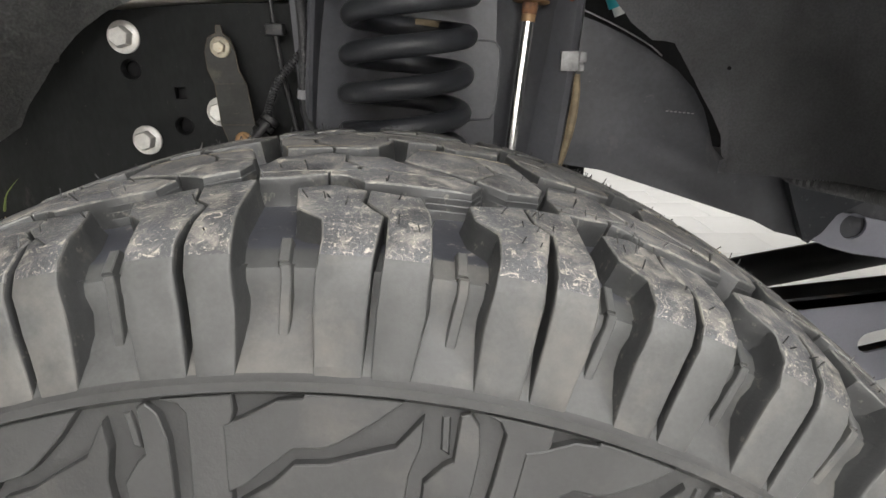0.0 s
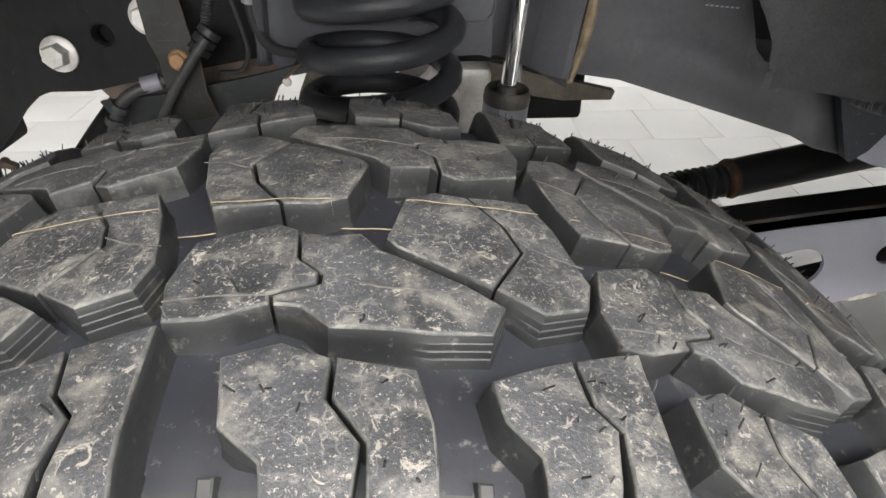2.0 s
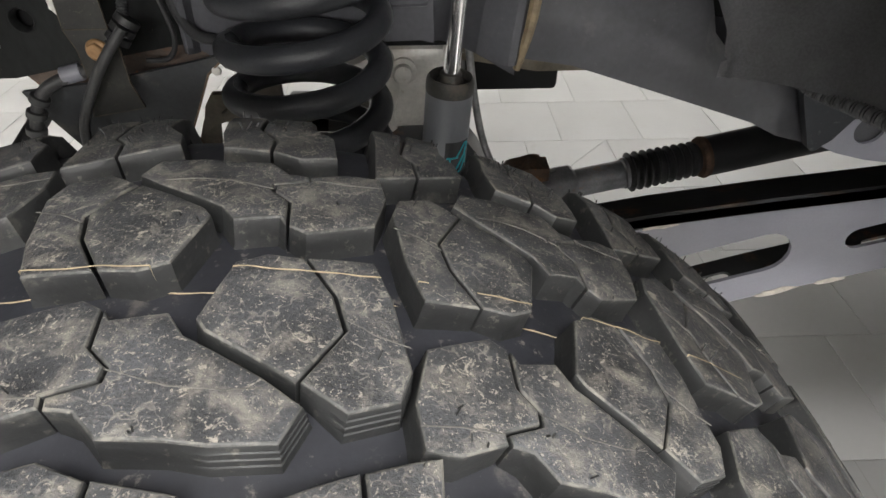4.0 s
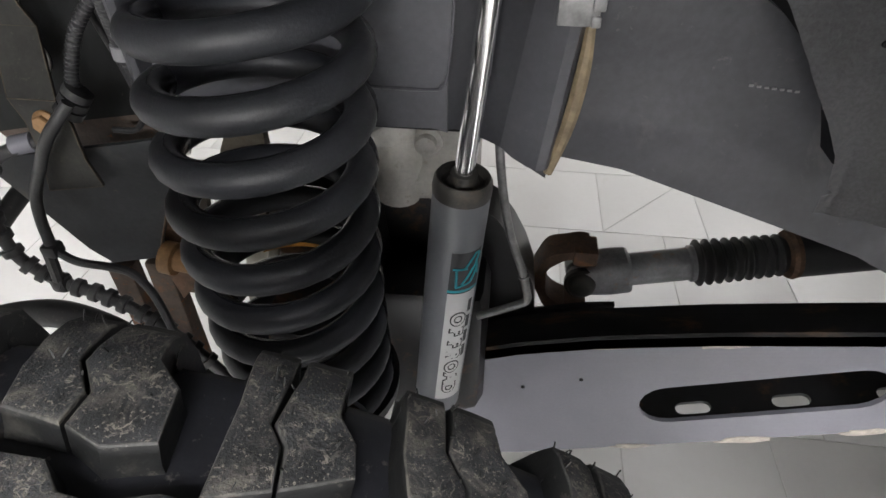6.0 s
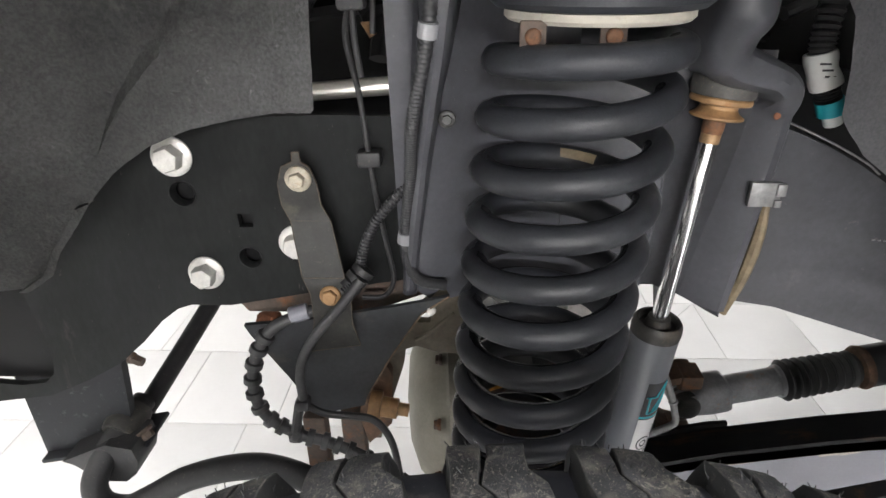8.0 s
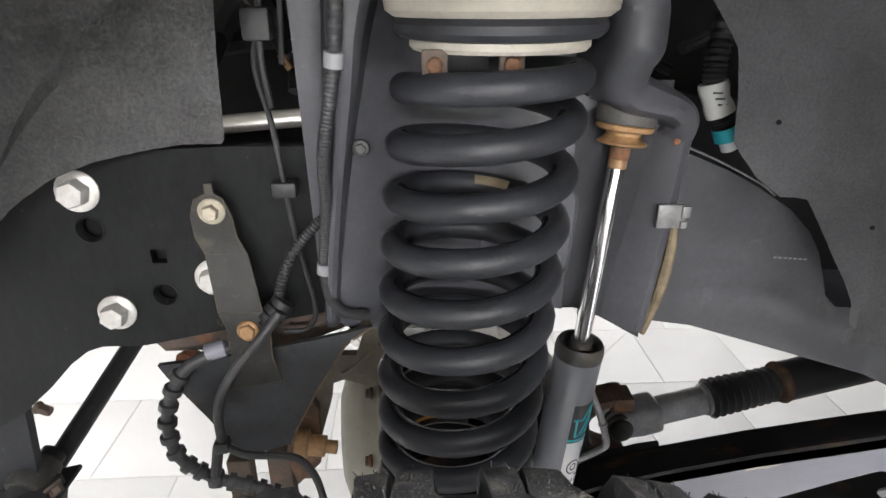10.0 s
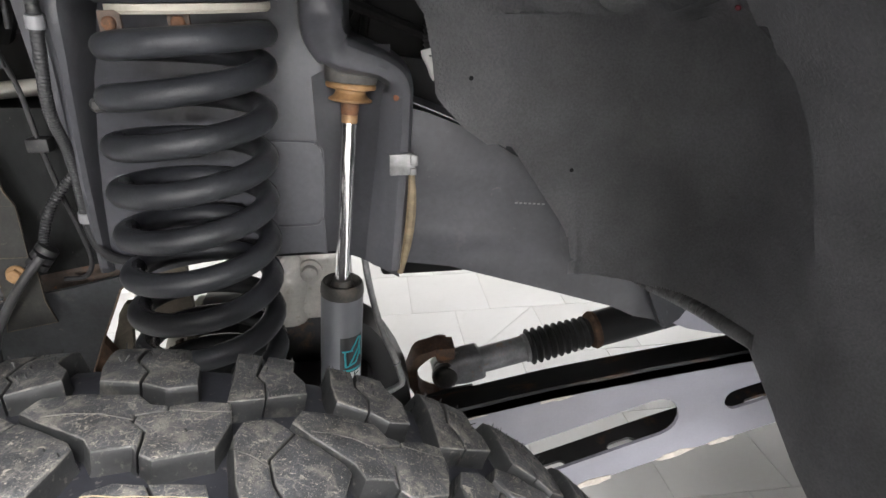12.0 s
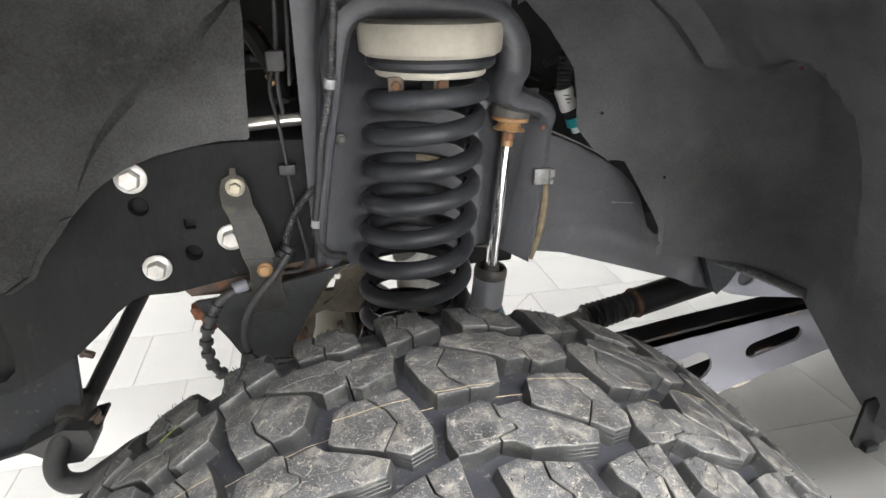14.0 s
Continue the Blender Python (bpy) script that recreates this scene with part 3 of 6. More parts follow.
def body_shell():
    """The engine bay, the floor pan and the far side, which close the truck round the wheel."""
    ob = thing("truck_body", "dark underbody and engine bay of a lifted pickup truck", "truck body", (0.3, 1.2, 0.8))
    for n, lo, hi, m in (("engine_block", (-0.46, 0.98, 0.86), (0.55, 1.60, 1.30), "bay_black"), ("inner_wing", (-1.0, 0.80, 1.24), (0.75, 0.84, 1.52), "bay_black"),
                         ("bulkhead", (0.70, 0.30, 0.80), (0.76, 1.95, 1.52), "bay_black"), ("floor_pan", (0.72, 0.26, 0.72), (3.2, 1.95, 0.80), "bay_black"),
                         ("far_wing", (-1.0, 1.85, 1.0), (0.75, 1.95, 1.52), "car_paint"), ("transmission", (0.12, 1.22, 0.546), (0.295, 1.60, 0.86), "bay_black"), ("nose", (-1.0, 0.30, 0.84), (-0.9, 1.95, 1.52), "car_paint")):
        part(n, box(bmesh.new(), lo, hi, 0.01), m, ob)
    bm = bmesh.new()
    sheet(bm, [(0.08, 0.675), (0.14, 0.660), (0.19, 0.645), (0.347, 0.608), (0.342, 0.592), (0.25, 0.592), (0.14, 0.612), (0.08, 0.62)], 0.02, flat(1.20))
    part("cross_member", bm, "tan_steel", ob, "tan rusty edge of a cross member")
    rng = random.Random(4)
    for k in range(18):
        bm = bmesh.new()
        x, y, z = rng.uniform(-0.32, 0.22), rng.uniform(0.80, 0.93), rng.uniform(0.97, 1.18)
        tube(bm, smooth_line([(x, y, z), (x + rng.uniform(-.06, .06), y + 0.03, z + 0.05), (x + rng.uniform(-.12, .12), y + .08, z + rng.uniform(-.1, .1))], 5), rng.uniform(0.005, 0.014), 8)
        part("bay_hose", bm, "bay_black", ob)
    for p, d, r, m in (((-0.235, 0.84, 1.095), (0.03, 0.0, 0.004), 0.006, "orange_rust"), ((-0.205, 0.83, 1.045), (0.008, 0.0, -0.014), 0.004, "tan_washer"), ((-0.225, 0.84, 1.065), (0.012, 0.0, 0.0), 0.005, "grey_plastic"), ((0.20, 0.86, 1.045), (0.03, 0.01, 0.01), 0.007, "grey_plastic")):
        bm = bmesh.new()
        tube(bm, [Vector(p), Vector(p) + Vector(d)], r, 10)
        part("bay_fitting", bm, m, ob, "small metal fitting in the dark engine bay")
    return ob


TRUCK = body_shell()


# ---- chassis: frame rail, tower, brackets ----
def chassis():
    ob = thing("chassis_frame", "dark grey painted steel frame rail with bolted bracket plate", "vehicle frame", (0, 0.75, 0.8))
    bm = bmesh.new()
    plate = [(-0.68, 0.645), (-0.57, 0.662), (-0.52, 0.685), (-0.478, 0.709), (-0.445, 0.738), (-0.420, 0.764), (-0.400, 0.779), (-0.385, 0.784), (-0.344, 0.784), (-0.26, 0.800), (-0.17, 0.815), (-0.15, 0.82), (-0.15, 0.976), (-0.235, 0.978), (-0.32, 0.975), (-0.40, 0.968), (-0.50, 0.93), (-0.62, 0.88), (-0.68, 0.84)]
    sq = [(-0.321, 0.871), (-0.3075, 0.871), (-0.3075, 0.8845), (-0.321, 0.8845)]
    sheet(bm, plate, 0.008, flat(0.734), [circle(-0.369, 0.905, 0.0125), circle(-0.315, 0.839, 0.0115), sq, [(-0.560, 0.800), (-0.554, 0.745), (-0.553, 0.715), (-0.558, 0.693), (-0.572, 0.680), (-0.60, 0.676), (-0.645, 0.680), (-0.645, 0.80)]])
    part("side_plate", bm, "plate_paint", ob)
    for cx, cz, r in ((-0.369, 0.905, 0.0125), (-0.315, 0.839, 0.0115)):
        bm = bmesh.new()
        lathe(bm, [(r + 0.001, -0.0004), (r - 0.0005, -0.001), (r - 0.0025, 0.002), (r - 0.003, 0.008)], (cx, 0.734, cz), (0, 1, 0), 24, close=False)
        part("hole_collar", bm, "plate_paint", ob)
    # rail front in near-black, so the plate's holes look deep in shade
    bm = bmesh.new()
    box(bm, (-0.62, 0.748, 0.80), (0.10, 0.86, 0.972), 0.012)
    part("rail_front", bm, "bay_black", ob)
    # added black box, stands in for the shade inside the slotted hole
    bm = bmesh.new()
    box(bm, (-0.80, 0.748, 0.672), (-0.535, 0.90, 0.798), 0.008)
    part("rail_horn", bm, "bay_black", ob, "near-black box added behind the slotted hole as shade")
    bm = bmesh.new()
    rail = [(0.10, 0.80), (0.149, 0.790), (0.20, 0.782), (0.30, 0.750), (0.40, 0.718), (0.43, 0.703), (0.51, 0.684), (0.62, 0.668), (0.95, 0.64), (0.95, 0.72), (0.62, 0.765), (0.45, 0.79), (0.352, 0.798), (0.339, 0.811), (0.331, 0.835), (0.322, 0.858), (0.307, 0.881), (0.283, 0.904), (0.245, 0.928), (0.213, 0.945), (0.18, 0.959), (0.10, 0.985)]
    sheet(bm, rail, 0.10, lambda x, z, d: Vector((x, 0.738 + d + 0.012 * math.sin((z - 0.7) * 9) - 0.01 * max(0, x - 0.35), z)))
    part("rail_rear", bm, "rail_paint", ob, "waxed dark grey rail with smudges")
    # added black sheet, painted shade for the gap above the rail
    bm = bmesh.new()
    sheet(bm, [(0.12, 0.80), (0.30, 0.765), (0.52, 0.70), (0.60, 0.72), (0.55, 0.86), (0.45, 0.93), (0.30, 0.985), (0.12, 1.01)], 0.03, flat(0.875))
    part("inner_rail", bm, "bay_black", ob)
    bm = bmesh.new()
    tube(bm, smooth_line([(0.150, 0.742, 0.976), (0.18, 0.742, 0.964), (0.213, 0.743, 0.949), (0.245, 0.744, 0.932), (0.262, 0.748, 0.920)], 6), 0.0010, 8)
    part("edge_wire", bm, "galvanised", ob, "thin bright wire along the rail's top edge")
    bm = bmesh.new()
    sheet(bm, [(0.420, 0.782), (0.434, 0.748), (0.448, 0.717), (0.456, 0.699), (0.463, 0.694), (0.468, 0.700), (0.478, 0.708), (0.492, 0.731), (0.53, 0.752), (0.52, 0.79), (0.45, 0.80)], 0.012, flat(0.716))
    part("rail_gusset", bm, "box_paint", ob)
    bm = bmesh.new()
    sheet(bm, [(0.470, 0.697), (0.492, 0.734), (0.56, 0.720), (0.638, 0.700), (0.660, 0.657), (0.60, 0.666), (0.535, 0.675), (0.50, 0.684)], 0.004, flat(0.730), [circle(0.526, 0.712, 0.017)])
    part("body_mount", bm, "grey_paint", ob, "light grey steel bracket with a slotted hole")
    for x, z, r in ((-0.371, 0.941, 0.0185), (-0.362, 0.822, 0.0175), (-0.267, 0.856, 0.0175)):
        hexagon_bolt(ob, (x, 0.734, z), (0.05, -1, 0.04), r, r * 0.68, 0.017, "zinc", "flange_bolt", "large zinc-plated flange bolt")
    return ob


chassis()


def strap():
    ob = thing("hose_bracket", "bent dark steel strap bracket bolted to the frame plate", "bracket", (-0.25, 0.71, 0.93))

    def place(x, z, d):
        y = 0.7105 if z > 0.890 else (0.7105 - (0.890 - z) * 0.628 if z > 0.847 else 0.6835)
        return Vector((x, y - 0.004 + d, z))
    bm = bmesh.new()
    left = [(-0.269, 0.925), (-0.268, 0.905), (-0.262, 0.890), (-0.2495, 0.847), (-0.244, 0.83), (-0.244, 0.80), (-0.252, 0.768)]
    right = [(-0.203, 0.776), (-0.209, 0.80), (-0.208, 0.83), (-0.212, 0.847), (-0.226, 0.890), (-0.233, 0.905), (-0.235, 0.925)]
    sheet(bm, left + right + [(-0.240, 0.940), (-0.247, 0.9445), (-0.2475, 0.953), (-0.2535, 0.953), (-0.2540, 0.9448), (-0.264, 0.940)], 0.003, place)
    part("strap", bm, "strap_paint", ob)
    # bare steel and rust along the cut edge and the two bends
    loop = left + right + [(-0.240, 0.940), (-0.247, 0.9445), (-0.2475, 0.953), (-0.2535, 0.953), (-0.2540, 0.9448), (-0.264, 0.940)]
    bm = bmesh.new()
    for (x0, z0), (x1, z1) in zip(loop, loop[1:] + loop[:1]):
        tube(bm, [place(x0 + (x1 - x0) * k / 3, z0 + (z1 - z0) * k / 3, 0.0004) for k in range(4)], 0.0006, 5)
    for (x0, z0), (x1, z1) in (((-0.262, 0.890), (-0.226, 0.890)), ((-0.2495, 0.847), (-0.212, 0.847))):
        tube(bm, [place(x0, z0, 0.0003), place(x1, z1, 0.0003)], 0.0005, 5)
    part("worn_edge", bm, "worn_edge", ob, "edge worn to bare rusty steel")
    hexagon_bolt(ob, (-0.250, 0.7065, 0.930), (0, -1, 0), 0.0115, 0.0072, 0.010, "zinc_yellow", "bolt", "small bolt with yellow zinc and rust")
    hexagon_bolt(ob, (-0.226, 0.6795, 0.830), (0, -1, 0.1), 0.0095, 0.0072, 0.008, "tan_washer", "bolt", "small bolt with yellow zinc and rust")
    return ob


strap()


def tower():
    ob = thing("spring_tower", "dark grey pressed-steel coil spring and shock tower", "spring tower", (0, 0.74, 0.95))
    bm = bmesh.new()
    def panel_at(x, z, d):
        # flat behind the spring, then swept forward to the leaning left flange
        u = min(1.0, max(0.0, (-0.065 - x) / 0.09))
        u = u * u * (3 - 2 * u)
        return Vector((x, 0.735 + d - u * (0.023 + 0.055 * (z - 0.815) / 0.4), z))
    back = [(-0.165, 0.86), (-0.158, 0.822), (-0.135, 0.802), (-0.10, 0.806), (-0.02, 0.812), (0.05, 0.814), (0.062, 0.811), (0.062, 1.00), (0.10, 1.02), (0.10, 1.22), (-0.165, 1.22)]
    sheet(bm, back, 0.006, lambda x, z, d: Vector((x, d, z)))
    for x in [-0.155 + 0.012 * k for k in range(9)]:
        bmesh.ops.bisect_plane(bm, geom=bm.verts[:] + bm.edges[:] + bm.faces[:], plane_co=(x, 0, 0), plane_no=(1, 0, 0))
    for v in bm.verts:
        v.co = panel_at(*v.co.xzy)
    part("back_panel", bm, "frame_paint", ob)
    bm = bmesh.new()
    sheet(bm, [(-0.02, 0.848), (0.048, 0.847), (0.056, 0.850), (0.062, 0.862), (0.067, 0.92), (0.063, 0.932), (0.052, 0.937), (-0.02, 0.94)], 0.006, flat(0.7315))
    part("pressed_pad", bm, "frame_paint", ob)
    bm = bmesh.new()
    tube(bm, smooth_line([(-0.02, 0.7308, 0.848), (0.048, 0.7308, 0.847), (0.058, 0.7308, 0.851), (0.063, 0.7308, 0.862), (0.067, 0.7308, 0.92), (0.063, 0.7308, 0.932), (0.052, 0.7308, 0.937), (-0.02, 0.7308, 0.94)], 6), 0.0012, 8)
    part("pad_bead", bm, "frame_paint", ob, "pressed bead round the pad")
    # left flange: a vertical web that turns outwards at its front edge
    bm = bmesh.new()
    rows = []
    for k in range(9):
        z = 0.815 + k * 0.05
        y = 0.706 - 0.055 * k / 8
        sec = [(-0.158, 0.752), (-0.150, y + 0.02), (-0.152, y + 0.004), (-0.156, y), (-0.161, y - 0.001), (-0.165, y + 0.003)]
        shift = 0.034 * (k / 8)
        rows.append([bm.verts.new((x + shift, yy, z)) for x, yy in sec])
    for r0, r1 in zip(rows, rows[1:]):
        for i in range(5):
            bm.faces.new((r0[i], r0[i + 1], r1[i + 1], r1[i]))
    bmesh.ops.solidify(bm, geom=bm.faces[:], thickness=0.004)
    part("left_flange", bm, "frame_paint", ob)
    # rim: one rounded flange that runs over the spring seat, round the shock mount and down the rear edge
    line = [(-0.158, 0.822), (-0.151, 0.88), (-0.141, 0.95), (-0.130, 1.02), (-0.124, 1.085), (-0.112, 1.118), (-0.085, 1.132), (-0.03, 1.134), (0.03, 1.128), (0.062, 1.116), (0.079, 1.094), (0.082, 1.07), (0.081, 1.045), (0.090, 1.028), (0.108, 1.020), (0.133, 1.011), (0.148, 0.995), (0.149, 0.968), (0.145, 0.92), (0.138, 0.855), (0.131, 0.795)]
    line = smooth_line([Vector((x, 0, z)) for x, z in line], 6)
    bm = bmesh.new()
    rows = []
    for i, p in enumerate(line):
        d = (line[min(i + 1, len(line) - 1)] - line[max(i - 1, 0)]).normalized()
        nrm = Vector((d.z, 0, -d.x))
        wdt = 0.0155 - (0.009 * min(1.0, max(0.0, 1.09 - p.z) / 0.08) if p.x < -0.1 else 0.0) if p.x < 0.1 else 0.0155 - 0.0035 * min(1.0, (p.x - 0.1) / 0.03)
        if -0.08 < p.x < 0.1 and p.z > 1.03:
            wdt = 0.0185
        drop = max(0.0, (1.06 - p.z)) if p.x > 0 else 0.0
        front = 0.646 + 0.068 * min(1.0, drop / 0.08) if p.x > 0 else 0.646 + 0.055 * min(1.0, max(0.0, 1.06 - p.z) / 0.24)
        deep = 0.766
        web = 0.001 * min(1.0, max(0.0, (p.x - 0.055) / 0.02)) * min(1.0, max(0.0, (p.z - 0.985) / 0.02))
        sec = [(-wdt - 0.006 - web * 1.6, deep), (-wdt - web, front + 0.02 + web * 1.5), (-wdt * 0.92, front + 0.009), (-wdt * 0.6, front + 0.0025), (0, front), (wdt * 0.6, front + 0.0025), (wdt * 0.92, front + 0.009), (wdt, front + 0.02), (wdt + 0.002, deep)]
        if p.x > 0.1 and p.z < 1.0:
            # the flange runs back into the bay in one long hollow
            u = min(1.0, (1.0 - p.z) / 0.03)
            soft = [(-wdt - 0.030, 0.756), (-wdt - 0.018, front + 0.030), (-wdt - 0.007, front + 0.014), (-wdt * 0.6, front + 0.004)]
            sec[:4] = [(a + (c - a) * u, y + (d - y) * u) for (a, y), (c, d) in zip(sec[:4], soft)]
        rows.append([bm.verts.new(p - nrm * a + Vector((0, y, 0))) for a, y in sec])
    for r0, r1 in zip(rows, rows[1:]):
        for i in range(8):
            bm.faces.new((r0[i], r0[i + 1], r1[i + 1], r1[i]))
    bm.faces.new(rows[-1])
    finish(bm, angle=75)
    part("rim_flange", bm, "frame_paint", ob)
    bm = bmesh.new()
    sheet(bm, [(-0.12, 1.10), (0.085, 1.10), (0.08, 1.125), (0.02, 1.138), (-0.085, 1.135)], 0.05, flat(0.70))
    part("spring_seat", bm, "frame_paint", ob)
    # concave back of the shock bay
    bm = bmesh.new()
    rows = []
    for k in range(14):
        t = k / 13
        x = 0.055 + 0.085 * t
        y = 0.7365 + 0.006 * math.sin(math.pi * min(1, t * 1.15)) - 0.022 * max(0, t - 0.55) ** 1.2
        rows.append([bm.verts.new((x, y, z)) for z in (0.812 - 0.038 * max(0, t - 0.15) ** 1.1, 0.87, 0.93, 0.99, 1.03)])
    for r0, r1 in zip(rows, rows[1:]):
        for i in range(4):
            bm.faces.new((r0[i], r0[i + 1], r1[i + 1], r1[i]))
    bmesh.ops.solidify(bm, geom=bm.faces[:], thickness=0.004)
    part("shock_bay", bm, "frame_paint", ob)
    bm = bmesh.new()
    sheet(bm, [(0.066, 1.018), (0.140, 1.004), (0.137, 1.014), (0.112, 1.024), (0.085, 1.034)], 0.06, flat(0.722))
    part("shock_mount", bm, "frame_paint", ob)
    bm = bmesh.new()
    line = smooth_line([(0.157, 0.724, 0.900), (0.156, 0.722, 0.87), (0.151, 0.722, 0.83), (0.141, 0.724, 0.788)], 6)
    tube(bm, line, lambda t: 0.0035 + 0.002 * math.sin(t * 3.1), 8)
    part("sealant_bead", bm, "sealant", ob, "brown wax sealant along the flange edge")
    bm = bmesh.new()
    box(bm, (0.134, 0.709, 0.904), (0.160, 0.714, 0.926), 0.001)
    box(bm, (0.155, 0.707, 0.914), (0.163, 0.711, 0.925), 0.001)
    box(bm, (0.155, 0.707, 0.904), (0.161, 0.711, 0.911), 0.001)
    part("clip", bm, "galvanised", ob, "galvanised steel edge clip")
    hexagon_bolt(ob, (-0.121, 0.688, 0.986), (0, -1, 0), 0.007, 0.0045, 0.006, "dirty_paint", "stud")
    for x, z, r in ((0.149, 0.986, 0.0045), (0.1435, 0.981, 0.0032)):
        bm = bmesh.new()
        lathe(bm, [(0.0, 0.0), (r, 0.0), (r * 0.8, 0.0006), (0.0, 0.0007)], (x, 0.7140, z), (0, -1, 0), 9)
        part("rust_spot", bm, "orange_rust", ob, "orange rust spot")
    return ob


tower()


# ---- coil spring and its seat ----
SP_LOW, SP_TOP = Vector((-0.0489, 0.6561, 0.66)), Vector((-0.0217, 0.6500, 1.07))


def spring_axis(z):
    # the loaded spring bows a little outwards
    w = (z - SP_LOW.z) / (SP_TOP.z - SP_LOW.z)
    return SP_LOW.lerp(SP_TOP, w) + Vector((-0.0051, -0.0099, 0)) * 4 * w * (1 - w)


def coil_spring():
    ob = thing("coil_spring", "black powder-coated steel coil spring, lightly scuffed", "coil spring", spring_axis(0.58))
    pts = []
    turns, per = 12.35, 30
    pitch, z1 = 0.0383, 1.0370
    for i in range(int(turns * per) + 1):
        phi = math.pi + 2 * math.pi * (i / per - 11.6)
        turn = i / per - 11.6
        z = z1 + pitch * turn
        if turn > 0:
            # the last turn closes flat under the ring
            z = z1 + pitch * (turn - 1.15 * turn ** 2)
        c = spring_axis(z)
        r = 0.0600
        pts.append(c + Vector((r * math.cos(phi), r * math.sin(phi), 0)))
    bm = bmesh.new()
    tube(bm, pts, 0.0105, 16)
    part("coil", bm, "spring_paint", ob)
    # a tan paint code strip on the inner side of one turn
    bm = bmesh.new()
    rows = []
    for k in range(9):
        phi = 0.95 + 0.55 * k / 8
        turn = -2 + (phi - math.pi) / (2 * math.pi)
        z = z1 + pitch * turn
        c = spring_axis(z)
        out = Vector((math.cos(phi), math.sin(phi), 0))
        rows.append([bm.verts.new(c + out * (0.0600 - 0.0109 * math.cos(a)) + Vector((0, 0, 0.0109 * math.sin(a)))) for a in (0.3, 0.55, 0.8, 1.05)])
    for r0, r1 in zip(rows, rows[1:]):
        for i in range(3):
            bm.faces.new((r0[i], r0[i + 1], r1[i + 1], r1[i]))
    part("paint_mark", bm, "tan_mark", ob, "tan paint mark on one turn")
    bm = bmesh.new()
    rows = []
    for k in range(9):
        phi = 1.25 + 1.15 * k / 8
        z = z1 + pitch * (-8 + (phi - math.pi) / (2 * math.pi))
        c = spring_axis(z)
        out = Vector((math.cos(phi), math.sin(phi), 0))
        rows.append([bm.verts.new(c + out * (0.0600 - 0.0122 * math.cos(a)) + Vector((0, 0, 0.0122 * math.sin(a)))) for a in (-1.3, -1.0, -0.7, -0.4, -0.1)])
    for r0, r1 in zip(rows, rows[1:]):
        for i in range(4):
            bm.faces.new((r0[i], r0[i + 1], r1[i + 1], r1[i]))
    part("paint_mark", bm, "orange_mark", ob, "orange tape mark near the spring's foot")
    return ob


coil_spring()


def spring_seat():
    ob = thing("spring_isolator", "beige rubber spring isolator ring under the tower", "spring isolator", spring_axis(1.09))
    c = spring_axis(1.087)
    bm = bmesh.new()
    lathe(bm, [(0.05, -0.004), (0.072, -0.004), (0.0775, 0.0), (0.0785, 0.006), (0.079, 0.022), (0.076, 0.029), (0.068, 0.032), (0.05, 0.032)], c, (0, 0, 1), 56)
    part("pad", bm, "isolator", ob)
    bm = bmesh.new()
    lathe(bm, [(0.05, -0.017), (0.067, -0.017), (0.0715, -0.013), (0.0722, -0.008), (0.070, -0.004), (0.05, -0.004)], c, (0, 0, 1), 56)
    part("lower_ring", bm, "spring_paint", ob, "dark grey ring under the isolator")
    bm = bmesh.new()
    lathe(bm, [(0.03, -0.025), (0.059, -0.025), (0.0615, -0.0225), (0.0615, -0.018), (0.03, -0.017)], c, (0, 0, 1), 48)
    part("retainer_plate", bm, "isolator", ob, "thin pale retainer plate")
    for x in (-0.046, 0.002):
        bm = bmesh.new()
        box(bm, (c.x + x - 0.008, c.y - 0.046, c.z - 0.038), (c.x + x + 0.008, c.y - 0.042, c.z - 0.022), 0.001)
        part("tab", bm, "rusty_steel", ob)
        hexagon_bolt(ob, (c.x + x, c.y - 0.046, c.z - 0.031), (0, -1, 0), 0.005, 0.0035, 0.003, "rusty_nut", "tab_bolt")
    return ob


spring_seat()


def spring_perch():
    ob2 = thing("spring_perch", "black steel spring perch under the coil spring", "spring perch", spring_axis(0.62))
    bm = bmesh.new()
    lathe(bm, [(0.0, 0), (0.074, 0), (0.074, 0.012), (0.045, 0.014), (0.040, 0.07), (0.034, 0.10), (0.0, 0.102)], spring_axis(0.58), SP_TOP - SP_LOW, 36)
    part("cup", bm, "black_paint", ob2)


spring_perch()


# ---- shock absorber ----
SH_LOW, SH_TOP = Vector((0.0525, 0.722, 0.50)), Vector((0.0775, 0.712, 0.788))


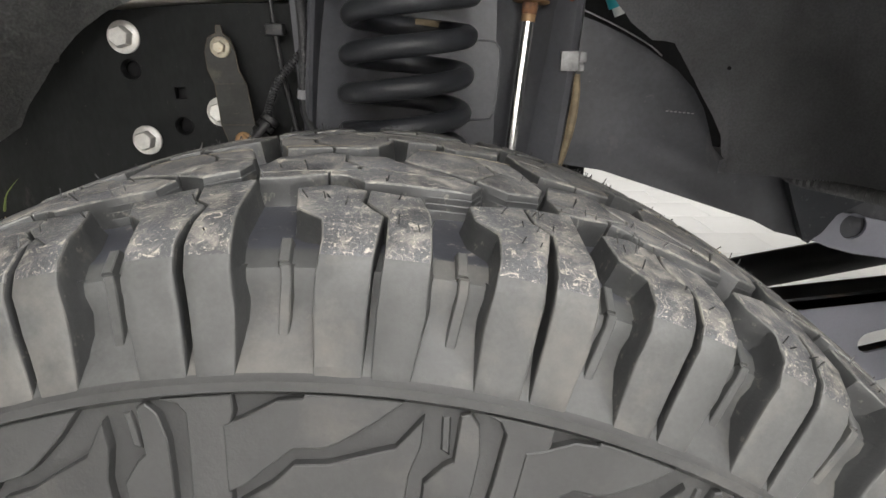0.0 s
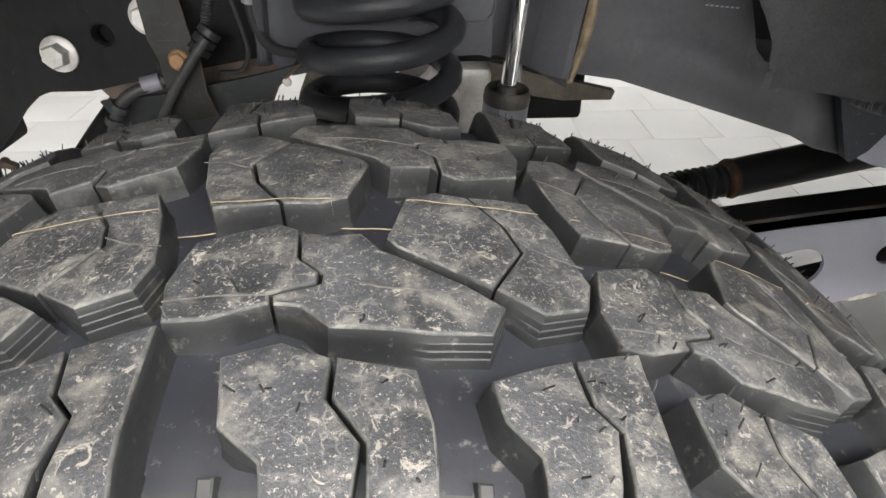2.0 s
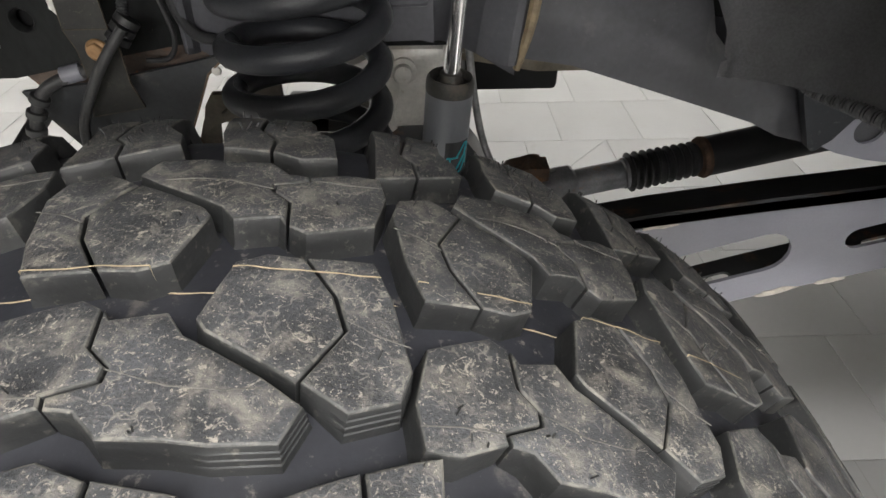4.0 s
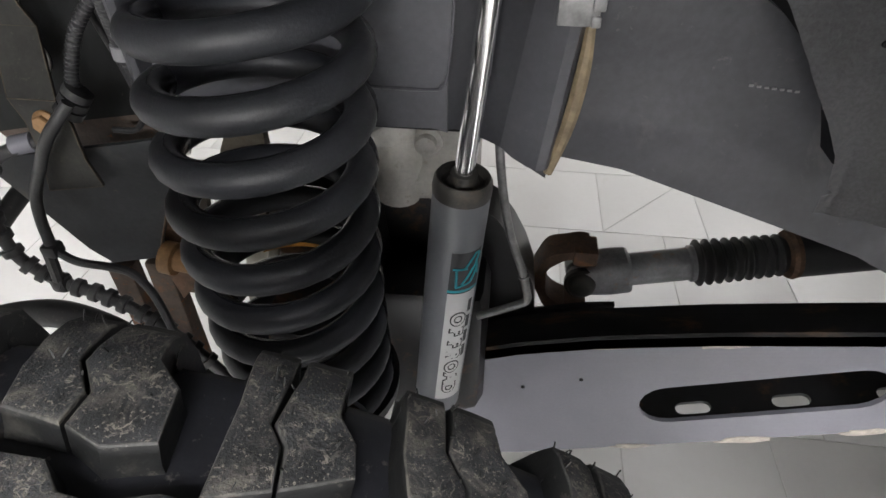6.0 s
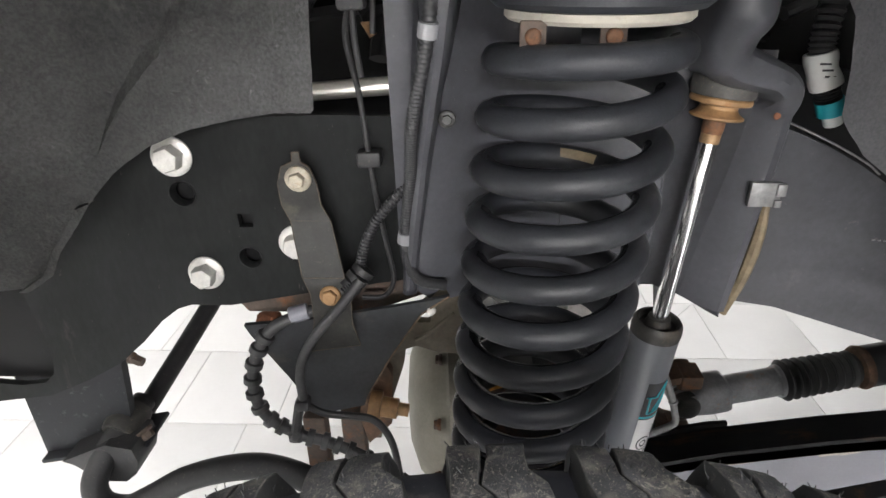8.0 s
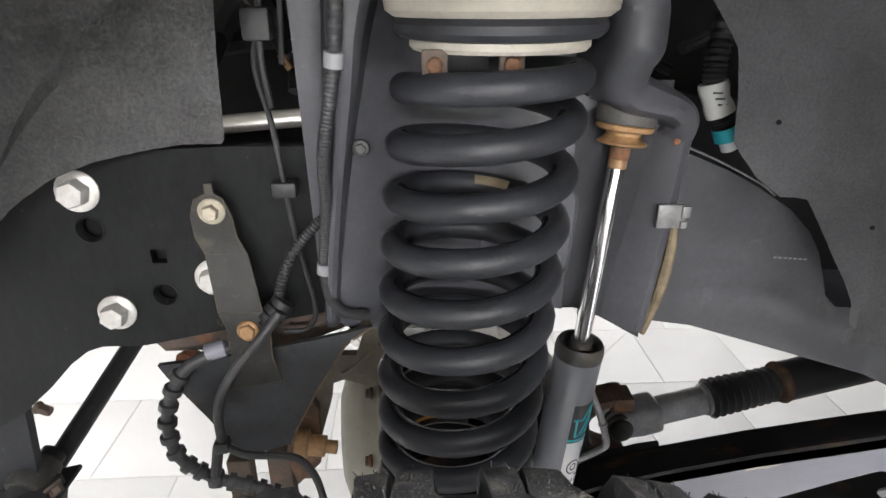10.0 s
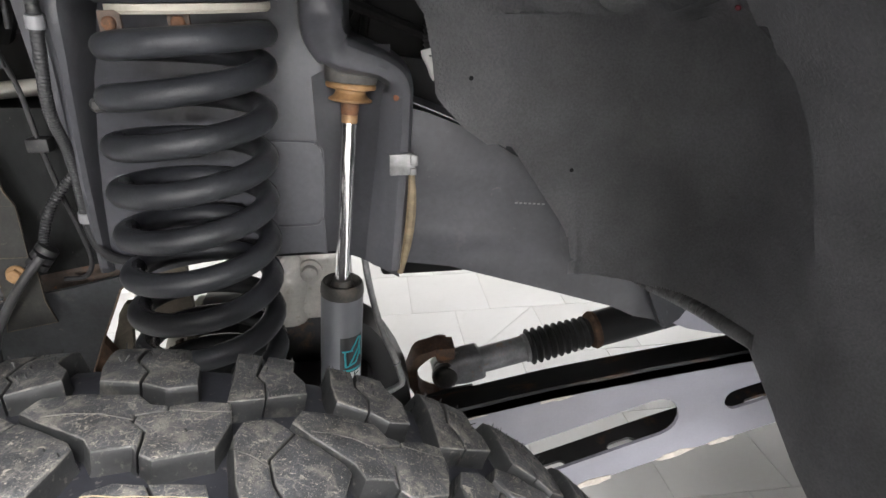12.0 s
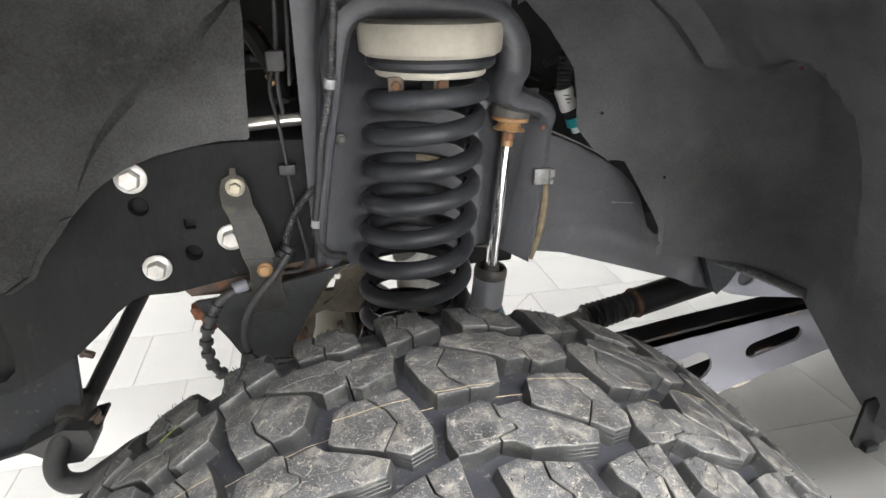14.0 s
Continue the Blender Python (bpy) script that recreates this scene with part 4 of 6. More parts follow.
def shock():
    ob = thing("shock_absorber", "grey monotube shock absorber with chrome rod and rusty top bushing", "shock absorber", SH_LOW)
    ax = (SH_TOP - SH_LOW).normalized()
    ln = (SH_TOP - SH_LOW).length
    bm = bmesh.new()
    lathe(bm, [(0.0, 0), (0.0215, 0), (0.0232, 0.003), (0.0232, ln - 0.014), (0.0228, ln - 0.012)], SH_LOW, ax, 40)
    body = part("body", bm, "shock_paint", ob)
    bm = bmesh.new()
    lathe(bm, [(0.0234, ln - 0.015), (0.0238, ln - 0.010), (0.0230, ln - 0.003), (0.0210, ln), (0.0185, ln - 0.001), (0.0170, ln - 0.006), (0.013, ln - 0.006), (0.011, ln - 0.002), (0.0105, ln + 0.003), (0.0078, ln + 0.004)], SH_LOW, ax, 40)
    part("seal_cap", bm, "cap_rubber", ob, "dark worn seal cap with a trace of rust")
    top = Vector((0.0978, 0.722, 0.971))
    rod_ax = (top - SH_TOP).normalized()
    bm = bmesh.new()
    lathe(bm, [(0.0, -0.02), (0.0078, -0.02), (0.0078, (top - SH_TOP).length), (0.0, (top - SH_TOP).length)], SH_TOP, rod_ax, 28)
    part("rod", bm, "chrome", ob, "polished chrome piston rod")
    bm = bmesh.new()
    lathe(bm, [(0.0079, -0.014), (0.0081, -0.013), (0.0081, -0.003), (0.0079, -0.002)], top, rod_ax, 28, close=False)
    part("rust_band", bm, "rod_stain", ob, "rod end stained yellow-brown")
    bm = bmesh.new()
    lathe(bm, [(0.0, -0.006), (0.0083, -0.006), (0.0088, -0.003), (0.0090, 0.0075), (0.0, 0.0075)], top, rod_ax, 24)
    part("nut", bm, "rusty_nut", ob, "rusty nut on the rod end")
    bm = bmesh.new()
    lathe(bm, [(0.0, 0.0065), (0.0200, 0.0068), (0.0215, 0.0078), (0.0212, 0.0092), (0.0168, 0.0118), (0.0148, 0.0150), (0.0150, 0.0175), (0.0, 0.0176)], top, rod_ax, 36)
    part("washer", bm, "tan_washer", ob, "tan rusty cupped washer")
    bm = bmesh.new()
    lathe(bm, [(0.0, 0.0170), (0.0165, 0.0178), (0.0235, 0.0192), (0.0245, 0.0204), (0.0245, 0.0232), (0.0232, 0.0246), (0.0, 0.0250)], top, rod_ax, 36)
    part("washer", bm, "tan_washer", ob, "tan rusty washer")
    bm = bmesh.new()
    lathe(bm, [(0.0, 0.0245), (0.0236, 0.0246), (0.0252, 0.0258), (0.0258, 0.030), (0.0258, 0.040), (0.0250, 0.0440), (0.0225, 0.0455), (0.0, 0.0460)], top, rod_ax, 36)
    part("bushing", bm, "bushing_rubber", ob, "grey worn rubber bushing")
    bm = bmesh.new()
    lathe(bm, [(0.0250, 0.0428), (0.0264, 0.0432), (0.0264, 0.0448), (0.0246, 0.0452)], top, rod_ax, 36)
    part("bushing_rim", bm, "tan_steel", ob, "pale dusty rim of the bushing")
    # decal wrapped on the side that faces out and to the rear
    q = ax.to_track_quat("Z", "Y").to_matrix()
    face = math.atan2(*(q.inverted() @ Vector((0.34, -0.94, 0))).yx)

    def wrap(bm, a0, a1, h0, h1, r, n=8):
        vs = [[bm.verts.new(SH_LOW + q @ Vector((r * math.cos(a0 + (a1 - a0) * k / n), r * math.sin(a0 + (a1 - a0) * k / n), h))) for k in range(n + 1)] for h in (h0, h1)]
        for k in range(n):
            bm.faces.new((vs[0][k], vs[0][k + 1], vs[1][k + 1], vs[1][k]))

    def pt(a, h, r):
        return SH_LOW + q @ Vector((r * math.cos(a), r * math.sin(a), h))
    bm = bmesh.new()
    wrap(bm, face - 0.38, face + 0.85, ln - 0.107, ln - 0.060, 0.0235)
    part("emblem_field", bm, "label_black", body, "black decal field")
    bm = bmesh.new()
    wrap(bm, face - 0.38, face + 0.85, ln - 0.262, ln - 0.107, 0.0235)
    part("white_field", bm, "label_white", body, "pale decal field")
    bm = bmesh.new()
    wrap(bm, face - 0.40, face + 0.87, ln - 0.1055, ln - 0.1025, 0.0237)
    for seg in (((-0.28, -0.078), (0.25, -0.078)), ((-0.14, -0.078), (-0.10, -0.099)), ((-0.10, -0.099), (0.45, -0.095)), ((0.45, -0.095), (0.72, -0.080)), ((0.10, -0.096), (0.50, -0.079)), ((0.15, -0.078), (0.55, -0.063)), ((0.55, -0.063), (0.74, -0.064)), ((0.74, -0.064), (0.60, -0.077)), ((0.25, -0.090), (0.66, -0.074)), ((0.62, -0.070), (0.76, -0.088))):
        (a0, h0), (a1, h1) = seg
        tube(bm, [pt(face + a0 + (a1 - a0) * k / 4, ln + h0 + (h1 - h0) * k / 4, 0.0233) for k in range(5)], 0.0012, 6)
    part("emblem", bm, "teal_print", body, "teal line emblem")
    for k in range(4):
        bm = bmesh.new()
        wrap(bm, face + 0.52, face + 0.72, ln - 0.118 - 0.021 * k - 0.016, ln - 0.118 - 0.021 * k, 0.0237, 3)
        part("print_bar", bm, "label_black", body)
    # the word, bent round the tube letter by letter: white letters on a black rim
    for k, ch in enumerate("OFFROAD"):
        for swell, lift, ink in ((0.0021, 0.0239, "label_black"), (0.0005, 0.02415, "label_white")):
            cu = bpy.data.curves.new("letter", "FONT")
            cu.body, cu.size, cu.align_x, cu.align_y, cu.offset = ch, 0.0200, "CENTER", "CENTER", swell
            tmp = bpy.data.objects.new("letter", cu)
            scene.collection.objects.link(tmp)
            bpy.context.view_layer.update()
            me = bpy.data.meshes.new_from_object(tmp.evaluated_get(bpy.context.evaluated_depsgraph_get()))
            bpy.data.objects.remove(tmp)
            for v in me.vertices:
                a = face + 0.13 + v.co.y * 0.85 / 0.0235
                v.co = pt(a, ln - 0.140 - 0.0172 * k - v.co.x, lift)
            me.materials.append(MATS[ink])
            lo = new("letter", me)
            lo.parent = body
            lo.matrix_parent_inverse = body.matrix_world.inverted()
    return ob


shock()


# ---- hoses, lines and harness ----
def ribbed_hose():
    ob = thing("brake_hose", "black ribbed rubber hose sleeve hanging below the frame", "hose", (-0.3, 0.67, 0.74))
    line = smooth_line([(-0.222, 0.694, 0.812), (-0.252, 0.684, 0.808), (-0.282, 0.674, 0.797), (-0.300, 0.670, 0.768), (-0.307, 0.668, 0.735), (-0.300, 0.666, 0.703), (-0.272, 0.666, 0.679), (-0.238, 0.666, 0.667), (-0.200, 0.662, 0.650), (-0.162, 0.655, 0.622), (-0.130, 0.650, 0.585)], 12)
    bm = bmesh.new()
    tube(bm, line, 0.0055, 12)
    part("sleeve", bm, "hose_rubber", ob)
    total = [0.0]
    for a, b in zip(line, line[1:]):
        total.append(total[-1] + (b - a).length)
    s, k = 0.075, 0
    while s < total[-1] - 0.02:
        i = next(j for j, v in enumerate(total) if v >= s)
        d = (line[i] - line[i - 1]).normalized()
        bm = bmesh.new()
        lathe(bm, [(0.0052, -0.0034), (0.0082, -0.0033), (0.0086, -0.0028), (0.0086, 0.0028), (0.0082, 0.0033), (0.0052, 0.0034)], line[i], d, 14)
        part("collar", bm, "hose_rubber", ob)
        s += 0.0145 if s > 0.16 else 0.0165
    bm = bmesh.new()
    lathe(bm, [(0.006, 0), (0.0078, 0.001), (0.0078, 0.017), (0.006, 0.018)], (-0.250, 0.686, 0.809), (-1, -0.3, -0.15), 16)
    part("ferrule", bm, "grey_paint", ob, "pale metal ferrule")
    return ob


ribbed_hose()


def sensor_wire():
    ob = thing("sensor_wire", "grey rubber sensor wire clipped beside the brake hose", "wire", (-0.25, 0.66, 0.75))
    bm = bmesh.new()
    tube(bm, smooth_line([(-0.196, 0.672, 0.850), (-0.216, 0.662, 0.826), (-0.239, 0.668, 0.797), (-0.255, 0.668, 0.770), (-0.260, 0.666, 0.747), (-0.258, 0.661, 0.722)], 8), 0.0045, 12)
    part("thick_wire", bm, "hose_rubber", ob)
    bm = bmesh.new()
    tube(bm, smooth_line([(-0.258, 0.661, 0.722), (-0.240, 0.660, 0.711), (-0.212, 0.660, 0.708), (-0.192, 0.658, 0.705), (-0.179, 0.655, 0.690), (-0.172, 0.652, 0.665), (-0.168, 0.650, 0.62)], 8), 0.0036, 10)
    part("thin_wire", bm, "black_rubber", ob)
    bm = bmesh.new()
    box(bm, (-0.266, 0.655, 0.715), (-0.252, 0.669, 0.727), 0.003)
    box(bm, (-0.279, 0.659, 0.671), (-0.265, 0.673, 0.686), 0.003)
    tube(bm, [Vector((-0.262, 0.66, 0.722)), Vector((-0.272, 0.664, 0.680))], 0.005, 8)
    part("clip", bm, "black_rubber", ob)
    ob2 = thing("corrugated_conduit", "corrugated grey conduit curving to the strap bracket", "conduit", (-0.19, 0.69, 0.88))
    bm = bmesh.new()
    line = smooth_line([(-0.152, 0.700, 0.930), (-0.170, 0.696, 0.912), (-0.186, 0.692, 0.892), (-0.196, 0.688, 0.868), (-0.200, 0.682, 0.848), (-0.212, 0.675, 0.836)], 30)
    tube(bm, line, lambda t: ribbed(t, 40, 0.0040, 0.0050), 12)
    part("conduit", bm, "grey_plastic", ob2)
    bm = bmesh.new()
    for k in range(3):
        lathe(bm, [(0.0065, -0.004), (0.0105, -0.003), (0.0105, 0.003), (0.0065, 0.004)], (-0.196 - 0.006 * k, 0.684, 0.852 - 0.007 * k), (0.6, 0.3, 0.7), 14)
    part("strap_end", bm, "black_rubber", ob2)


sensor_wire()


def harness():
    ob = thing("wiring_harness", "corrugated black wiring conduit clipped to the tower flange", "wiring harness", (-0.15, 0.66, 1.0))
    pts = [(-0.112, 0.628, 1.20), (-0.122, 0.630, 1.14), (-0.131, 0.637, 1.057), (-0.145, 0.652, 0.99), (-0.150, 0.677, 0.942), (-0.1585, 0.695, 0.882), (-0.157, 0.698, 0.852), (-0.146, 0.701, 0.833), (-0.125, 0.706, 0.826)]
    line = smooth_line(pts, 120)
    bm = bmesh.new()
    tube(bm, line, lambda t: ribbed(t, 180, 0.0047, 0.0052), 12)
    part("conduit", bm, "grey_plastic", ob)
    for z, p in ((0, line[240]), (1, line[606])):
        bm = bmesh.new()
        lathe(bm, [(0.005, -0.0055), (0.0068, -0.005), (0.0068, 0.005), (0.005, 0.0055)], p, line[250] - line[230], 16)
        part("clip", bm, "white_plastic", ob, "pale plastic clip")
    ob = thing("brake_line", "thin black steel brake line with plastic clips", "brake line", (-0.18, 0.71, 0.95))
    bm = bmesh.new()
    tube(bm, smooth_line([(-0.190, 0.680, 1.070), (-0.196, 0.690, 1.045), (-0.191, 0.702, 1.00), (-0.187, 0.704, 0.95), (-0.183, 0.710, 0.90), (-0.178, 0.716, 0.86), (-0.174, 0.716, 0.826), (-0.184, 0.716, 0.808), (-0.205, 0.716, 0.806)], 8), 0.0024, 10)
    part("pipe", bm, "black_rubber", ob)
    bm = bmesh.new()
    tube(bm, smooth_line([(-0.176, 0.68, 1.20), (-0.182, 0.675, 1.12), (-0.186, 0.67, 1.06), (-0.184, 0.676, 1.02)], 8), 0.0024, 10)
    tube(bm, smooth_line([(-0.166, 0.69, 1.20), (-0.170, 0.685, 1.12), (-0.174, 0.68, 1.05)], 8), 0.0022, 10)
    part("upper_pipe", bm, "black_rubber", ob)
    bm = bmesh.new()
    box(bm, (-0.196, 0.662, 1.067), (-0.176, 0.678, 1.089), 0.003)
    part("connector", bm, "black_rubber", ob, "black plastic connector")
    bm = bmesh.new()
    box(bm, (-0.197, 0.698, 0.942), (-0.177, 0.714, 0.955), 0.002)
    part("clip", bm, "black_rubber", ob)
    ob = thing("coolant_pipe", "bare aluminium pipe across the engine bay", "pipe", (-0.25, 0.78, 0.99))
    bm = bmesh.new()
    tube(bm, smooth_line([(-0.42, 0.79, 0.980), (-0.30, 0.785, 0.984), (-0.20, 0.78, 0.992), (-0.10, 0.78, 0.998)], 8), 0.0085, 16)
    part("pipe", bm, "aluminium", ob)
    hose = ob = thing("vacuum_hose", "ribbed black hose with a white paper label and teal connector", "hose", (0.18, 0.75, 1.0))
    bm = bmesh.new()
    tube(bm, smooth_line([(0.20, 0.79, 1.13), (0.186, 0.762, 1.085), (0.178, 0.752, 1.045), (0.178, 0.748, 1.02), (0.188, 0.746, 0.995), (0.193, 0.746, 0.984)], 22), lambda t: ribbed(t, 30, 0.0085, 0.0108), 14)
    part("hose", bm, "black_rubber", ob)
    bm = bmesh.new()
    tube(bm, smooth_line([(0.176, 0.748, 1.025), (0.180, 0.747, 1.012), (0.187, 0.746, 0.998)], 8), lambda t: 0.0125 + 0.0006 * math.sin(9 * t), 18)
    part("label", bm, "paper", ob, "white paper label wrapped round the hose")
    for k in range(3):
        bm = bmesh.new()
        box(bm, (0.1715 + 0.0030 * k, 0.7345, 1.017 - 0.0050 * k), (0.1800 + 0.0030 * k, 0.7355, 1.0185 - 0.0050 * k), 0)
        part("print_line", bm, "grey_plastic", ob)
    bm = bmesh.new()
    tube(bm, [Vector(p) for p in ((0.192, 0.746, 0.987), (0.195, 0.746, 0.980), (0.197, 0.746, 0.975))], 0.0112, 14)
    part("connector", bm, "teal_print", ob, "teal plastic connector")
    bm = bmesh.new()
    tube(bm, [Vector(p) for p in ((0.197, 0.746, 0.975), (0.201, 0.746, 0.966))], 0.0075, 12)
    part("nozzle", bm, "paper", ob, "white plastic nozzle")
    hose.location.x += 0.007
    ob = thing("liner_conduit", "corrugated black conduit along the liner's lower edge", "conduit", (0.48, 0.69, 0.75))
    bm = bmesh.new()
    tube(bm, smooth_line([(0.384, 0.680, 0.799), (0.400, 0.664, 0.789), (0.417, 0.635, 0.787), (0.430, 0.595, 0.788), (0.437, 0.555, 0.790), (0.440, 0.53, 0.793)], 40), lambda t: ribbed(t, 60, 0.0060, 0.0080), 10)
    part("conduit", bm, "hose_rubber", ob)
    for x, z in ((0.318, 0.908), (0.2135, 1.001)):
        bm = bmesh.new()
        lathe(bm, [(0.0, 0), (0.0022, 0.0), (0.0020, 0.0010), (0.0010, 0.0014), (0.0, 0.0015)], (x, 0.6900, z), (0, -1, 0), 14)
        part("push_rivet", bm, "bay_black", rear_liner, "small black push rivet")
    bm = bmesh.new()
    lathe(bm, [(0.0, 0.0), (0.0026, 0.0), (0.0019, 0.0010), (0.0, 0.0013)], (0.4035, 0.5845, 1.0625), (-0.74, -0.51, -0.43), 12)
    part("push_rivet", bm, "red_mark", rear_liner, "small red marker dot")
    for x, z in ((-0.300, 1.020),):
        bm = bmesh.new()
        lathe(bm, [(0.0, 0), (0.0022, 0.0), (0.0020, 0.0010), (0.0010, 0.0014), (0.0, 0.0015)], (x, 0.6900, z), (0, -1, 0), 14)
        part("push_rivet", bm, "bay_black", front_liner, "small black push rivet")


harness()


def stamped_code():
    ob = thing("paint_code", "faint white stamped code on the frame rail", "marking", (0.29, 0.74, 0.855))
    for k in range(7):
        bm = bmesh.new()
        x = 0.275 + 0.0053 * k
        box(bm, (x, 0.7480, 0.8545 - 0.0005 * k), (x + 0.0030, 0.7490, 0.8560 - 0.0005 * k), 0)
        part("code_bar", bm, "code_ink", ob)


stamped_code()

# ---- sway bar and its drop bracket ----
def sway_bar():
    ob = thing("sway_bar", "black steel anti-roll bar bending under the frame", "sway bar", (-0.45, 0.7, 0.56))
    bm = bmesh.new()
    tube(bm, smooth_line([(-0.512, 0.80, 0.600), (-0.522, 0.745, 0.590), (-0.535, 0.710, 0.560), (-0.528, 0.700, 0.534), (-0.500, 0.700, 0.526), (-0.465, 0.700, 0.545), (-0.420, 0.700, 0.574), (-0.370, 0.700, 0.592), (-0.325, 0.700, 0.596), (-0.280, 0.700, 0.578), (-0.235, 0.695, 0.545), (-0.16, 0.69, 0.50)], 8), 0.0145, 18)
    part("bar", bm, "black_rubber", ob)
    bm = bmesh.new()
    lathe(bm, [(0.0145, -0.02), (0.021, -0.019), (0.0225, -0.012), (0.0225, 0.012), (0.021, 0.019), (0.0145, 0.02)], (-0.518, 0.768, 0.596), (-0.1, -0.55, -0.2), 20)
    part("bushing", bm, "cap_rubber", ob, "black rubber bushing round the bar")
    ob = thing("drop_bracket", "dark grey box-section sway bar drop bracket", "bracket", (-0.56, 0.76, 0.7))
    bm = bmesh.new()
    sheet(bm, [(-0.492, 0.725), (-0.496, 0.690), (-0.508, 0.578), (-0.570, 0.560), (-0.6255, 0.547), (-0.6265, 0.640), (-0.632, 0.725)], 0.012, flat(0.757))
    part("box", bm, "box_paint", ob)
    bm = bmesh.new()
    sheet(bm, [(-0.490, 0.594), (-0.487, 0.575), (-0.493, 0.556), (-0.508, 0.543), (-0.530, 0.543), (-0.552, 0.556), (-0.566, 0.568), (-0.578, 0.573), (-0.52, 0.60)], 0.05, flat(0.722))
    part("bushing_clamp", bm, "black_rubber", ob)
    bm = bmesh.new()
    box(bm, (-0.626, 0.742, 0.546), (-0.482, 0.80, 0.552), 0.002, Matrix.Translation((-0.55, 0.77, 0.566)) @ Matrix.Rotation(-0.22, 4, "Y") @ Matrix.Translation((0.55, -0.77, -0.549)))
    part("foot_plate", bm, "box_paint", ob)
    hexagon_bolt(ob, (-0.490, 0.752, 0.596), (0.6, -0.3, -0.6), 0.010, 0.0075, 0.012, "rusty_steel", "clamp_bolt")
    hexagon_bolt(ob, (-0.489, 0.766, 0.692), (1, -0.2, -0.3), 0.007, 0.006, 0.016, "rusty_steel", "clamp_bolt")
    ob = thing("brace_rod", "black steel brace rod slanting below the frame", "brace", (-0.5, 0.85, 0.6))
    bm = bmesh.new()
    tube(bm, [Vector((-0.530, 0.785, 0.562)), Vector((-0.495, 0.88, 0.618)), Vector((-0.472, 0.945, 0.656)), Vector((-0.43, 1.06, 0.72))], 0.0125, 16)
    part("rod", bm, "black_rubber", ob)


sway_bar()


# ---- axle side: wedge bracket, differential, links ----
def axle_parts():
    ob = thing("control_arm_bracket", "grey wedge-shaped steel bracket below the frame, rusty edges", "bracket", (-0.22, 0.69, 0.76))
    bm = bmesh.new()
    def slope(x, z, d):
        return Vector((x, 0.686 + d + (0.845 - z) * 0.10 + 0.2 * max(0.0, x + 0.28) * max(0.0, (0.845 - z) / 0.11), z))
    edge = [(-0.214, 0.664), (-0.208, 0.682), (-0.194, 0.710), (-0.182, 0.734), (-0.163, 0.768), (-0.147, 0.797), (-0.121, 0.820)]
    sheet(bm, [(-0.19, 0.804), (-0.26, 0.793), (-0.316, 0.788), (-0.311, 0.775), (-0.284, 0.725), (-0.268, 0.685), (-0.256, 0.664)] + edge + [(-0.15, 0.812)], 0.005, slope)
    part("web", bm, "wedge_paint", ob)
    bm = bmesh.new()
    rows = [[bm.verts.new(slope(x + 0.0005 - 0.02 * d / 0.06, z, 0.002 + d)) for d in (0.0, 0.009, 0.019)] for x, z in edge]
    for r0, r1 in zip(rows, rows[1:]):
        for i in range(2):
            bm.faces.new((r0[i], r0[i + 1], r1[i + 1], r1[i]))
    bmesh.ops.solidify(bm, geom=bm.faces[:], thickness=0.004)
    part("turned_flange", bm, "tan_steel", ob, "brown rusted flange folded back from the web")
    bm = bmesh.new()
    tube(bm, [slope(x, z, -0.0003) for x, z in edge], 0.0010, 8)
    part("rusty_edge", bm, "weld_tan", ob, "rusted weld along the edge")
    bm = bmesh.new()
    sheet(bm, [(-0.345, 0.792), (-0.26, 0.815), (-0.135, 0.836), (-0.135, 0.800), (-0.20, 0.775), (-0.26, 0.772), (-0.33, 0.772)], 0.05, flat(0.742))
    part("rusty_flange", bm, "rusty_steel", ob)
    bm = bmesh.new()
    lathe(bm, [(0.0, 0.0), (0.0046, 0.0), (0.0040, 0.0022), (0.0, 0.0030)], slope(-0.138, 0.801, -0.0005), (0, -1, 0.1), 14)
    part("rivet", bm, "cast_metal", ob, "bright rivet head")

    ob = thing("axle_housing", "rusty black steel front axle housing with pale differential cover", "axle", (-0.06, 0.8, 0.46))
    bm = bmesh.new()
    lathe(bm, [(0.048, 0.0), (0.050, 0.01), (0.050, 0.9), (0.048, 0.91)], (-0.065, 0.50, 0.455), (0, 1, 0), 32)
    part("tube", bm, "black_paint", ob)
    bm = bmesh.new()
    lathe(bm, [(0.125, 0.0), (0.128, 0.004), (0.128, 0.014), (0.120, 0.018), (0.112, 0.030), (0.092, 0.050), (0.055, 0.062), (0.0, 0.066)], (-0.118, 0.86, 0.565), (-1, -0.08, 0), 48)
    part("cover", bm, "cast_cover", ob, "pale cast differential cover")
    bm = bmesh.new()
    lathe(bm, [(0.0, -0.10), (0.10, -0.09), (0.132, -0.05), (0.134, 0.0)], (-0.118, 0.86, 0.565), (-1, -0.08, 0), 48)
    part("carrier", bm, "black_paint", ob)
    for k in range(10):
        a = 2 * math.pi * k / 10 + 0.2
        hexagon_bolt(ob, (-0.134, 0.86 + 0.12 * math.cos(a), 0.565 + 0.12 * math.sin(a)), (-1, 0, 0), 0.007, 0.0055, 0.008, "rusty_steel", "cover_bolt")
    bm = bmesh.new()
    sheet(bm, [(-0.212, 0.70), (-0.196, 0.722), (-0.185, 0.70), (-0.188, 0.63), (-0.215, 0.60), (-0.224, 0.64)], 0.012, flat(0.735))
    part("link_bracket", bm, "rust", ob, "heavily rusted bracket")
    bm = bmesh.new()
